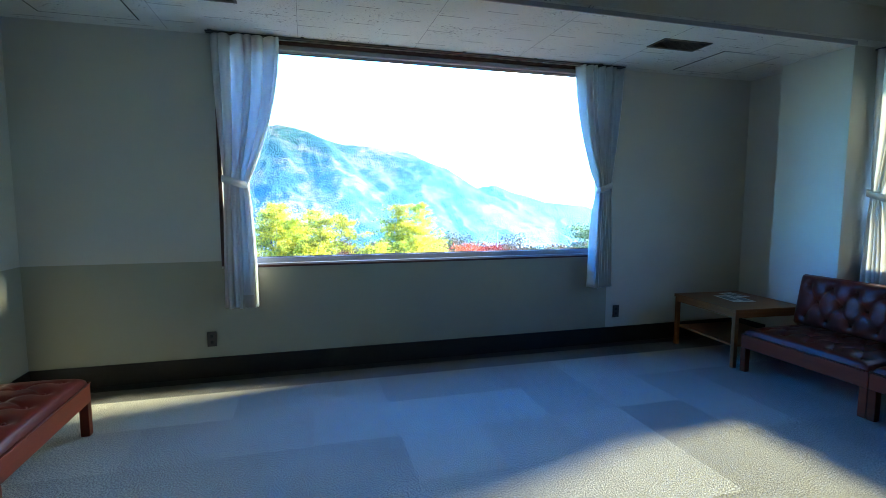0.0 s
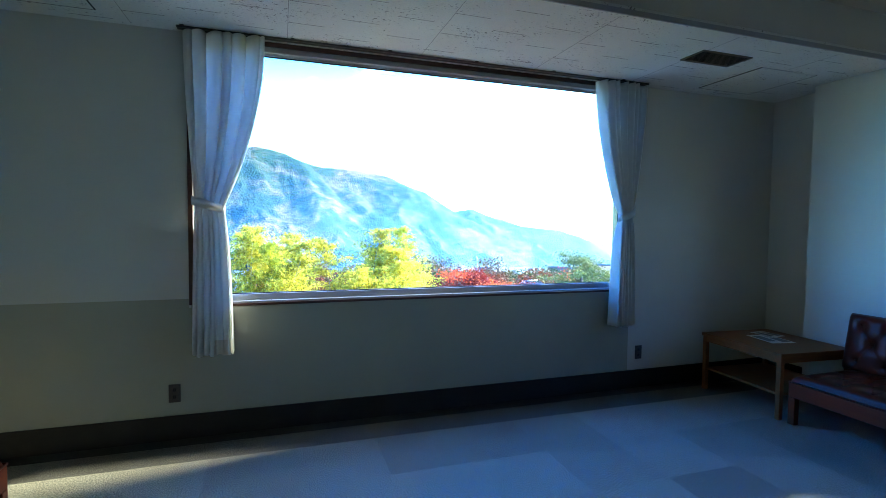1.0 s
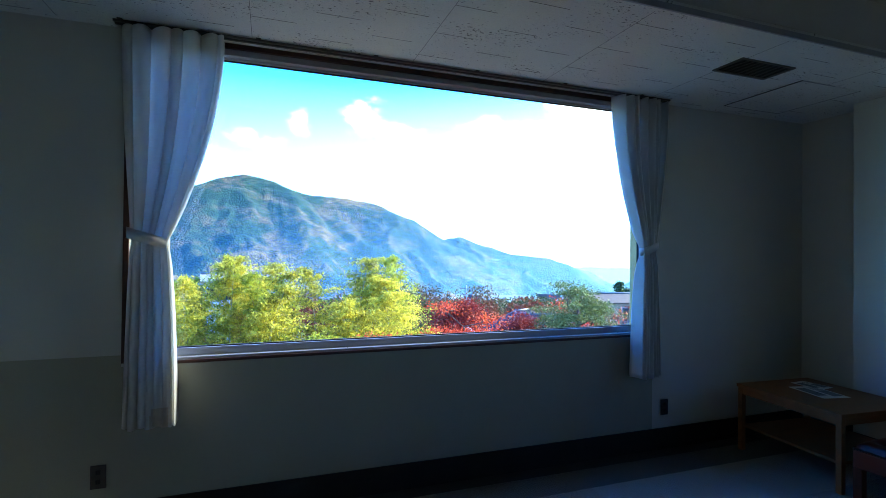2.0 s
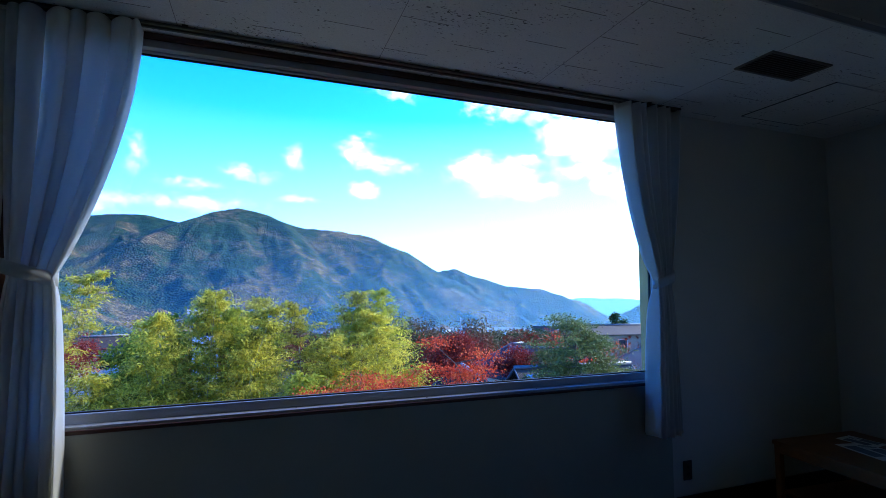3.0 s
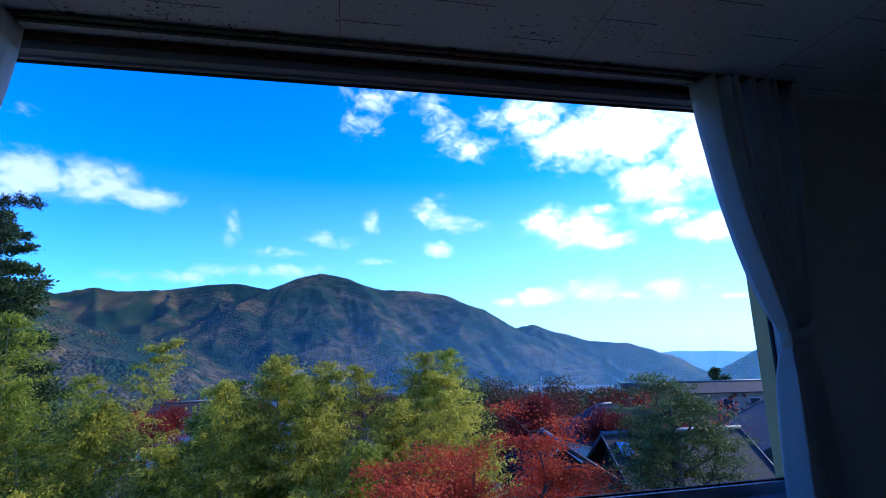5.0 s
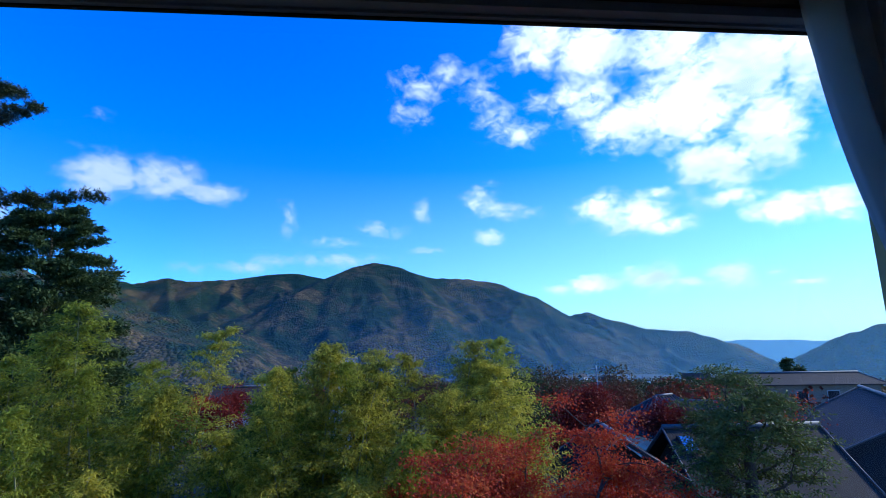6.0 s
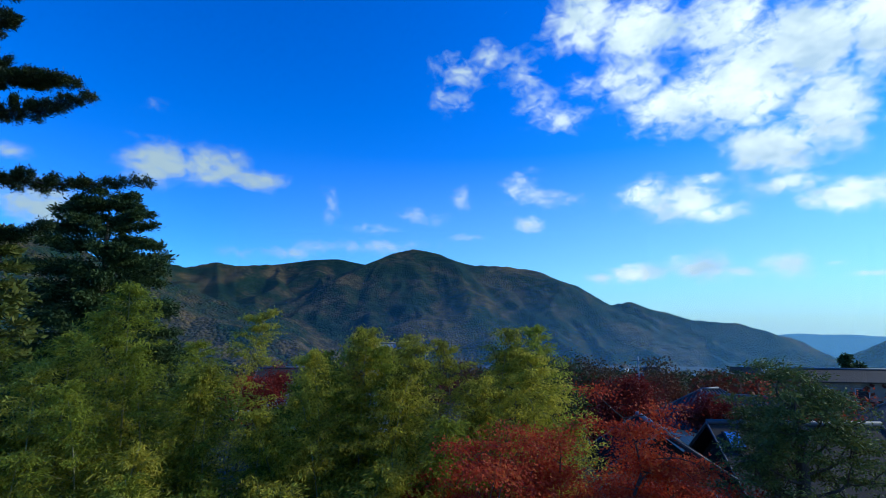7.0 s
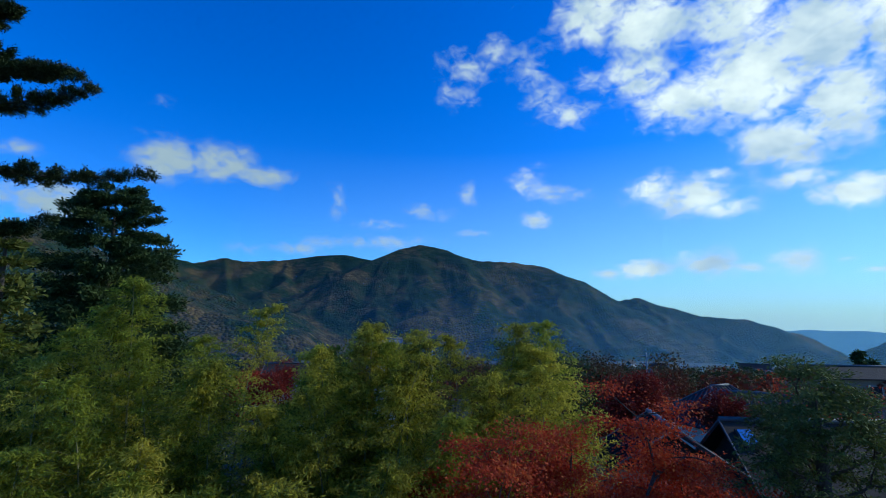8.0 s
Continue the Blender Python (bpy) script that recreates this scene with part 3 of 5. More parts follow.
def room():
    t, tn = 0.30, 0.20
    bm = boxes((XL - t, WX0, 0, tn, -0.3, 3.2), (WX1, XW + t, 0, tn, -0.3, 3.2), (WX0, WX1, 0, tn, -0.3, WZ0), (WX0, WX1, 0, 0.085, WZ1, 3.2), (WX0, WX1, 0.0851, tn, WZ1 + 0.06, 3.2))
    tagged(part("wall_north", bm, "wall"), "pale grey papered wall with a wide window opening", "wall", kind="structure")
    tagged(part("wall_lining", boxes((XL, WX0 - 0.029, -0.003, 0.0005, 0.16, 0.925), (WX0 - 0.029, WX1 + 0.012, -0.003, 0.0005, 0.16, WZ0 - 0.02)), "wall_low"),
           "beige wallpaper on the lower part of the wall", "wall lining", kind="structure")
    bm = boxes((XL - t, XL, YB - t, -0.0005, -0.3, 3.2))
    tagged(part("wall_west", bm, "wall"), "pale grey papered side wall", "wall", kind="structure")
    tagged(part("wall_lining", boxes((XL - 0.0005, XL + 0.003, -0.439, -0.003, 0.16, 0.925)), "wall_low"), "beige wallpaper on the lower part of the side wall", "wall lining", kind="structure")
    bm = boxes((XR, XW + t, -0.52, -0.0005, 0, 3.2), (XW, XW + t, RY1, -0.5205, -0.3, 3.2), (XW, XW + t, YB - t, RY0, -0.3, 3.2),
               (XW, XW + t, RY0, RY1, -0.3, RZ0), (XW, XW + t, RY0, RY1, RZ1, 3.2))
    tagged(part("wall_east", bm, "wall"), "pale papered side wall with a curtained window", "wall", kind="structure")
    tagged(part("pillar_east", boxes((4.72, XW - 0.0005, -1.14, -0.52, 0, ZC + 0.2), bevel=0.004), "wall"), "pale blue-grey papered wall pillar", "pillar", kind="structure")
    tagged(part("wall_south", boxes((XL - t, XW + t, YB - t, YB, -0.3, 3.2)), "back"), "plain unseen back wall, dark brown against bounced light", "wall", kind="structure")

    # lowered ceiling of acoustic boards, with slits and joints in it
    bm = boxes((XL - 0.01, XW, SOFFIT, -0.0005, ZS, ZS + 0.05))
    cut = bmesh.new()
    for row in range(7):
        y = -0.075 - row * 0.152
        for k in range(13):
            x = XL + 0.12 + k * 0.606 + (0.303 if row % 2 else 0)
            if x < XW - 0.5:
                box(cut, x, x + 0.22, y - 0.0014, y + 0.0014, ZS - 0.0008, ZS + 0.0012)
    for k in range(1, 8):
        box(cut, XL + 0.12 + k * 0.909 - 0.001, XL + 0.12 + k * 0.909 + 0.001, SOFFIT + 0.03, -0.04, ZS - 0.0007, ZS + 0.001)
    ceiling = part("ceiling", bm, "ceil")
    extra = bpy.data.meshes.new("slits")
    cut.to_mesh(extra)
    cut.free()
    bm = bmesh.new()
    bm.from_mesh(ceiling.data)
    first = len(bm.faces)
    bm.from_mesh(extra)
    bm.faces.ensure_lookup_table()
    for f in bm.faces[first:]:
        f.material_index = 1
    bm.to_mesh(ceiling.data)
    bm.free()
    ceiling.data.materials.append(M["slit"])
    tagged(ceiling, "white acoustic board ceiling with worm-hole pits and slits", "ceiling", kind="structure")
    tagged(part("ceiling_high", boxes((XL - t, XW + t, YB - t, SOFFIT, ZC, ZC + 0.05)), "ceil_main"), "acoustic board ceiling of the main room, darkened against bounced light", "ceiling", kind="structure")
    tagged(part("fascia", boxes((XL, XW - 0.001, SOFFIT, SOFFIT + 0.03, ZS + 0.051, ZC + 0.06)), "wall"), "cream fascia at the edge of the lowered ceiling", "fascia", kind="structure")
    tagged(part("trim", boxes((XL, 4.72, SOFFIT - 0.012, SOFFIT - 0.0005, ZS - 0.004, ZS + 0.028), bevel=0.002), "alu"), "grey metal edge trim of the lowered ceiling", "trim", kind="structure")
    tagged(part("roof_slab", boxes((XL - t, XW + t, YB - t, tn + 0.01, 3.2, 3.45)), "concrete"), "flat concrete roof slab over the room", "roof", kind="structure")
    tagged(part("wall_lower", boxes((XL - t, XW + t, YB - t, tn - 0.02, -9.0, -0.301)), "yellow"), "ochre rendered outer wall of the storeys below", "facade", kind="structure")

    # baseboards
    bm = boxes((XL + 0.003, XR, -0.016, -0.0032, 0.0, 0.163), bevel=0.003)
    tagged(part("baseboard", bm, "base"), "tall black baseboard along the window wall", "baseboard", kind="structure")
    bm = boxes((XL + 0.0032, XL + 0.016, -0.4395, -0.017, 0.0, 0.163), bevel=0.003)
    tagged(part("baseboard", bm, "base"), "tall black baseboard along the side wall", "baseboard", kind="structure")
    bm = boxes((XR - 0.013, XR - 0.0005, -0.505, -0.017, 0.0, 0.163), (4.707, XR - 0.014, -0.519, -0.506, 0, 0.163), (4.707, 4.7195, -1.14, -0.52, 0, 0.163), (4.707, XW - 0.002, -1.153, -1.1405, 0, 0.163), (XW - 0.013, XW - 0.0005, YB, -1.154, 0, 0.163), bevel=0.003)
    tagged(part("baseboard", bm, "base"), "tall black baseboard round the pillar", "baseboard", kind="structure")
    # black strip standing in for the shade at the floor's edge
    tagged(part("floor_edging", boxes((XL + 0.02, XR - 0.02, -0.12, -0.017, 0.0, 0.004)), "base"), "dark strip for the shade between the carpet and the wall", "floor edging", kind="structure")


def window_north():
    w = thing("window_1", (WX0 + WX1) / 2, 0.12, WZ0, "wide fixed window in a grey aluminium frame with brown wood trim", "window", kind="structure")
    cx, cz = (WX0 + WX1) / 2, WZ0

    def put(name, material, *specs, bevel=0.002, label=""):
        bm = boxes(*[(a - cx, b - cx, c - 0.12, d - 0.12, e - cz, f - cz) for a, b, c, d, e, f in specs], bevel=bevel)
        return part(name, bm, material, w, label)
    # brown wood lining proud of the wall
    put("wood_trim", "wood_dark", (WX0 - 0.014, WX1 + 0.014, -0.012, 0.035, WZ0 - 0.018, WZ0 - 0.001), label="thin dark brown wood strip under the window")
    put("wood_trim", "wood_dark", (WX0 - 0.014, WX1 + 0.014, -0.012, 0.012, WZ1 - 0.006, WZ1 + 0.020), label="dark brown wood strip above the window")
    for x0, x1 in ((WX0 - 0.028, WX0 - 0.0005), (WX1 + 0.0005, WX1 + 0.028)):
        put("wood_trim", "wood_dark", (x0, x1, -0.012, 0.035, WZ0 - 0.001, WZ1 - 0.007), label="dark wood side strip")
    # stepped aluminium sill and head
    put("window_sill", "alu", (WX0, WX1, 0.0, 0.046, WZ0, WZ0 + 0.012), (WX0, WX1, 0.046, 0.084, WZ0, WZ0 + 0.054), label="stepped grey aluminium sill")
    put("window_frame", "alu", (WX0, WX1, 0.046, 0.084, 2.558, WZ1 - 0.001), (WX0, WX1, 0.004, 0.046, 2.568, WZ1 - 0.007), label="grey aluminium head rail")
    put("window_frame", "alu", (WX0, WX0 + 0.066, 0.03, 0.084, WZ0 + 0.054, 2.558))
    put("window_frame", "alu", (WX1 - 0.066, WX1 - 0.001, 0.03, 0.084, WZ0 + 0.054, 2.558))
    put("gasket", "black", (WX0 + 0.066, WX1 - 0.066, 0.062, 0.076, WZ0 + 0.054, WZ0 + 0.060), (WX0 + 0.066, WX1 - 0.066, 0.062, 0.076, 2.552, 2.558),
        (WX1 - 0.073, WX1 - 0.066, 0.062, 0.076, WZ0 + 0.054, 2.558), (WX0 + 0.066, WX0 + 0.073, 0.062, 0.076, WZ0 + 0.054, 2.558), bevel=0.0, label="black rubber gasket")
    put("pane", "glass", (WX0 + 0.067, WX1 - 0.067, 0.066, 0.072, WZ0 + 0.055, 2.557), bevel=0.0)
    for x in np.linspace(0.35, 3.0, 5):
        put("screw", "black", (x - 0.003, x + 0.003, 0.020, 0.026, WZ0 + 0.0115, WZ0 + 0.0135), bevel=0.0)
    # ochre outer reveals and sill
    put("outer_jamb", "yellow", (WX1 - 0.008, WX1 - 0.0005, 0.088, 0.225, WZ0 - 0.05, WZ1 + 0.05), label="ochre rendered outer reveal")
    put("outer_jamb", "yellow", (WX0 + 0.0005, WX0 + 0.008, 0.088, 0.225, WZ0 - 0.05, WZ1 + 0.05), label="ochre rendered outer reveal")


def window_east():
    w = thing("window_2", XW + 0.1, (RY0 + RY1) / 2, RZ0, "side window in a dark wood frame", "window", kind="structure")
    cy = (RY0 + RY1) / 2

    def put(name, material, *specs, bevel=0.002, label=""):
        bm = boxes(*[(a - XW - 0.1, b - XW - 0.1, c - cy, d - cy, e - RZ0, f - RZ0) for a, b, c, d, e, f in specs], bevel=bevel)
        return part(name, bm, material, w, label)
    put("window_frame", "wood_dark", (XW - 0.012, XW + 0.04, RY1 - 0.001, RY1 + 0.02, RZ0 - 0.02, RZ1 + 0.02), (XW - 0.012, XW + 0.04, RY0 - 0.02, RY0 + 0.001, RZ0 - 0.02, RZ1 + 0.02))
    put("window_sill", "wood_dark", (XW - 0.014, XW + 0.05, RY0 - 0.02, RY1 + 0.02, RZ0 - 0.018, RZ0 - 0.0005))
    put("window_frame", "alu", (XW + 0.05, XW + 0.12, RY0, RY1, RZ0, RZ0 + 0.03), (XW + 0.05, XW + 0.12, RY0, RY1, RZ1 - 0.04, RZ1), (XW + 0.05, XW + 0.12, RY1 - 0.03, RY1, RZ0, RZ1), (XW + 0.05, XW + 0.12, RY0, RY0 + 0.03, RZ0, RZ1))
    # tint added to this pane, to weaken the sun patch on the floor
    put("pane", "glass_sun_dimming", (XW + 0.084, XW + 0.09, RY0 + 0.03, RY1 - 0.03, RZ0 + 0.03, RZ1 - 0.04), bevel=0.0)


def curtain(x_out, x_in, tie_out, tie_in, foot_out, foot_in, z_top, z_tie, z_foot, seed, label, at=(0, -0.086), rz=0.0, stained=False, pleats=7):
    """A tied-back curtain. out: its edge over the wall, in: its edge over the glass."""
    c = thing("curtain", at[0], at[1], z_foot, label, "curtain", "window curtains", rz=rz)
    nu, nv = 161, 64
    u = np.linspace(0, 1, nu)[None, :]
    v = np.linspace(0, 1, nv)[:, None]
    z = z_top + (z_foot - z_top) * v
    vt = (z_top - z_tie) / (z_top - z_foot)

    def edge(a, b, f, bow):
        s = np.clip(v / vt, 0, 1)
        s2 = np.clip((v - vt) / (1 - vt), 0, 1)
        up = a + (b - a) * (s ** bow)
        down = b + (f - b) * np.sqrt(s2) * (1 - 0.12 * s2)
        return np.where(v < vt, up, down)
    xo, xi = edge(x_out, tie_out, foot_out, 1.6), edge(x_in, tie_in, foot_in, 1.9)
    warp = u + 0.035 * np.sin(2 * math.pi * (u * 2.3 + seed)) * (1 - 0.5 * v)
    x = xo + (xi - xo) * warp
    squeeze = np.abs(xi - xo) / abs(x_in - x_out)
    near = np.exp(-((z - z_tie) / 0.10) ** 2)
    phase = 2 * math.pi * (pleats * u + 0.11 * np.sin(7 * u + seed) + 0.05 * np.sin(5 * v + 3 * u))
    fold = np.sin(phase) + 0.35 * np.sin(2.07 * phase + seed * 2 + 2 * v) * v
    x = x + 0.44 * abs(x_in - x_out) / pleats * np.cos(phase + 0.6) * (0.25 + 0.75 * squeeze) * np.clip(u * 12, 0, 1) * np.clip((1 - u) * 12, 0, 1)
    y = 0.060 * fold * (1 - 0.55 * near) * (0.7 + 0.5 * squeeze) - 0.012 * near + 0.052 * (1 - u) ** 5
    pts = np.stack([x + 0 * y, y, z - z_foot + 0 * x + 0.006 * np.sin(phase * 0.5) * (v > 0.97)], axis=-1)
    me = grid_mesh("cloth", pts)
    me.materials.append(M["curtain"])
    me.materials.append(M["stain"])
    if stained:
        for p in me.polygons:
            cc = p.center
            if cc.z < 0.085 and 0.55 < (cc.x - foot_out) / (foot_in - foot_out) < 0.86:
                p.material_index = 1
    ob = part("cloth", me, "curtain", c)
    so = ob.modifiers.new("thickness", "SOLIDIFY")
    so.thickness = 0.0016
    # the tie-back band, pulled to a hook on the wall
    bm = bmesh.new()
    ring = []
    n = 36
    lo, hi = min(tie_out, tie_in), max(tie_out, tie_in)
    for k in range(n):
        a = k * math.tau / n
        px = (lo + hi) / 2 + ((hi - lo) / 2 + 0.012) * math.cos(a)
        py = 0.046 * math.sin(a) - 0.008
        slope = 0.05 * (px - tie_in) / (tie_out - tie_in)
        ring.append([(px, py, z_tie - z_foot + slope + dz) for dz in (-0.028, 0.028)])
    vs = [[bm.verts.new(p) for p in r] for r in ring]
    for k in range(n):
        bm.faces.new((vs[k][0], vs[(k + 1) % n][0], vs[(k + 1) % n][1], vs[k][1])).smooth = True
    band = part("tieback", bm, "curtain", c, "white cloth tie-back band")
    so = band.modifiers.new("thickness", "SOLIDIFY")
    so.thickness = 0.003
    sgn = 1 if tie_out > tie_in else -1
    bm = bmesh.new()
    tube(bm, [(tie_out + sgn * 0.015, 0.07, z_tie - z_foot + 0.055), (tie_out + sgn * 0.018, 0.03, z_tie - z_foot + 0.055), (tie_out + sgn * 0.012, 0.012, z_tie - z_foot + 0.062)], [0.006, 0.006, 0.004], 8)
    part("hook", bm, "rail", c, "dark metal tie-back hook")
    return c


def curtain_rail(x0, x1, y, label, at=(0, 0, 0), rz=0.0):
    r = thing("curtain_rail", at[0], at[1], at[2], label, "curtain rail", rz=rz)
    for ya in (y - 0.030, y + 0.004):
        part("track", boxes((x0, x1, ya, ya + 0.016, -0.018, -0.006), bevel=0.002), "rail", r)
    for x in np.arange(x0 + 0.03, x1, 0.65):
        part("bracket", boxes((x - 0.012, x + 0.012, y - 0.034, y + 0.026, -0.0055, -0.0005)), "rail", r)
    return r


def outlet(x, z, label):
    o = thing("wall_outlet", x, -0.003, z, label, "outlet", "wall outlets")
    part("plate", boxes((-0.035, 0.035, -0.007, -0.0005, -0.06, 0.06), bevel=0.003), "plate", o)
    for dz in (-0.024, 0.024):
        s = part("socket", boxes((-0.011, 0.011, -0.0085, -0.006, dz - 0.012, dz + 0.012), bevel=0.002), "plug", o, "black socket insert")
        part("slot", boxes((-0.007, -0.004, -0.0092, -0.008, dz - 0.006, dz + 0.006), (0.004, 0.007, -0.0092, -0.008, dz - 0.006, dz + 0.006)), "black", s)


def ceiling_vent(x0, x1, y0, y1, label):
    v = thing("ceiling_vent", (x0 + x1) / 2, (y0 + y1) / 2, ZS, label, "ceiling vent", "ceiling vents")
    w, d = (x1 - x0) / 2, (y1 - y0) / 2
    part("vent_frame", boxes((-w, w, -d, -d + 0.014, -0.008, -0.0005), (-w, w, d - 0.014, d, -0.008, -0.0005), (-w, -w + 0.014, -d + 0.014, d - 0.014, -0.008, -0.0005), (w - 0.014, w, -d + 0.014, d - 0.014, -0.008, -0.0005)), "vent", v)
    part("backing", boxes((-w + 0.014, w - 0.014, -d + 0.014, d - 0.014, -0.002, -0.0005)), "black", v)
    n = 10
    for k in range(n):
        yy = -d + 0.018 + (2 * d - 0.036) * (k + 0.5) / n
        bm = boxes((-w + 0.0145, w - 0.0145, -0.0045, 0.0045, -0.0008, 0.0008))
        s = part("slat", bm, "vent", v)
        s.matrix_basis = pose(0, yy, -0.0062, 25, 0, 0)


def ceiling_hatch(x0, x1, y0, y1, label):
    h = thing("ceiling_hatch", (x0 + x1) / 2, (y0 + y1) / 2, ZS, label, "ceiling hatch", "ceiling hatches")
    w, d = (x1 - x0) / 2, (y1 - y0) / 2
    part("panel", boxes((-w + 0.006, w - 0.006, -d + 0.006, d - 0.006, -0.004, -0.0006), bevel=0.001), "ceil", h)
    part("gap", boxes((-w - 0.003, -w + 0.0055, -d, d, -0.003, -0.0005), (w - 0.0055, w + 0.003, -d, d, -0.003, -0.0005), (-w, w, d - 0.0055, d + 0.002, -0.003, -0.0005)), "black", h, "dark shadow gap round the panel")
    part("latch", boxes((-w + 0.01, w * 0.1, -d, -d + 0.005, -0.0035, -0.0005)), "alu", h, "thin metal edge")


def tufted(w, d, h, nx, ny, crown=0.03, dent=0.022):
    """A buttoned cushion, its base at z 0: a grid of diamond tufts. Returns its mesh and the buttons' places."""
    gx, gy = 90, 64
    X, Y = np.meshgrid(np.linspace(-1, 1, gx), np.linspace(-1, 1, gy))
    edge = np.minimum(1, (1 - np.abs(X) ** 14)) * np.minimum(1, (1 - np.abs(Y) ** 14))
    x, y = X * w / 2, Y * d / 2
    z = h + crown * (1 - X ** 4) * (1 - Y ** 4)
    spots = []
    for j in range(ny):
        for i in range(nx - (j % 2)):
            spots.append(((-0.5 + (i + 0.5 + 0.5 * (j % 2)) / nx) * w * 0.97, (-0.5 + (j + 0.5) / ny) * d * 0.94))
    step = w / nx
    dist = np.full(x.shape, 9.0)
    for sx, sy in spots:
        dist = np.minimum(dist, np.hypot(x - sx, y - sy))
        z = z - dent * np.exp(-((np.hypot(x - sx, y - sy)) / (step * 0.20)) ** 2)
    for (ax, ay) in spots:                     # creases between neighbouring buttons
        for (bx, by) in spots:
            if 0 < math.hypot(ax - bx, ay - by) < step * 0.95 and abs(ay - by) > 1e-6 and by > ay:
                L = math.hypot(bx - ax, by - ay)
                tx, ty = (bx - ax) / L, (by - ay) / L
                s = np.clip((x - ax) * tx + (y - ay) * ty, 0, L)
                q = np.hypot(x - ax - s * tx, y - ay - s * ty)
                z = z - dent * 0.38 * np.exp(-(q / 0.008) ** 2)
    z = z * np.clip(edge, 0, 1) ** 0.35
    me = grid_mesh("cushion", np.stack([x, y, z], axis=-1))
    return me, [(sx, sy, h + crown * (1 - (2 * sx / w) ** 4) * (1 - (2 * sy / d) ** 4) - dent + 0.002) for sx, sy in spots]


def sofa_module(x, y, rz, label, back=True, group="leather sofa modules"):
    """An armless buttoned seat on a red-brown wood frame. Local: width along x, front at -y."""
    s = thing("sofa", x, y, 0, label, "sofa", group, rz=rz)
    W, D, H = 0.95, 0.66, 0.30
    part("seat_rail", boxes((-W / 2, W / 2, -D / 2, -D / 2 + 0.028, 0.20, 0.305), bevel=0.004), "wood_red", s)
    part("seat_rail", boxes((-W / 2, W / 2, D / 2 - 0.028, D / 2, 0.20, 0.305), bevel=0.004), "wood_red", s)
    for sx in (-1, 1):
        part("side_rail", boxes((min(sx * W / 2, sx * (W / 2 - 0.028)), max(sx * W / 2, sx * (W / 2 - 0.028)), -D / 2 + 0.0285, D / 2 - 0.0285, 0.20, 0.305), bevel=0.003), "wood_red", s)
        for sy in (-1, 1):
            lx, ly = sx * (W / 2 - 0.024), sy * (D / 2 - 0.024)
            part("leg", boxes((lx - 0.024, lx + 0.024, ly - 0.024, ly + 0.024, 0, 0.199), bevel=0.004), "wood_red", s)
    me, spots = tufted(W - 0.01, D - 0.01, 0.055, 5, 4)
    seat = part("seat", me, "leather", s, "buttoned oxblood leather seat")
    seat.location = (0, 0, 0.306)
    bm = bmesh.new()
    r = 0.005
    ring = [(-W / 2, -D / 2), (W / 2, -D / 2), (W / 2, D / 2), (-W / 2, D / 2), (-W / 2, -D / 2)]
    tube(bm, [(a, b, 0) for a, b in ring], [r] * 5, 6)
    pip = part("piping", bm, "leather", seat)
    pip.location = (0, 0, 0.008)
    bm = bmesh.new()
    bmesh.ops.create_uvsphere(bm, u_segments=8, v_segments=5, radius=0.009)
    button_mesh = bpy.data.meshes.new("button")
    bm.to_mesh(button_mesh)
    bm.free()
    button_mesh.materials.append(M["leather"])
    for p in spots:
        part("button", button_mesh, "leather", seat).location = p
    if back:
        me, spots = tufted(W - 0.01, 0.42, 0.055, 5, 3)
        b = part("backrest", me, "leather", s, "buttoned oxblood leather backrest")
        b.matrix_basis = pose(0, D / 2 - 0.065, 0.575, 80, 0, 0)
        board = part("back_board", boxes((-W / 2, W / 2, -0.215, 0.215, -0.04, -0.001), bevel=0.01), "leather", b, "smooth leather outer back")
        for p in spots:
            part("button", button_mesh, "leather", b).location = p
    return s


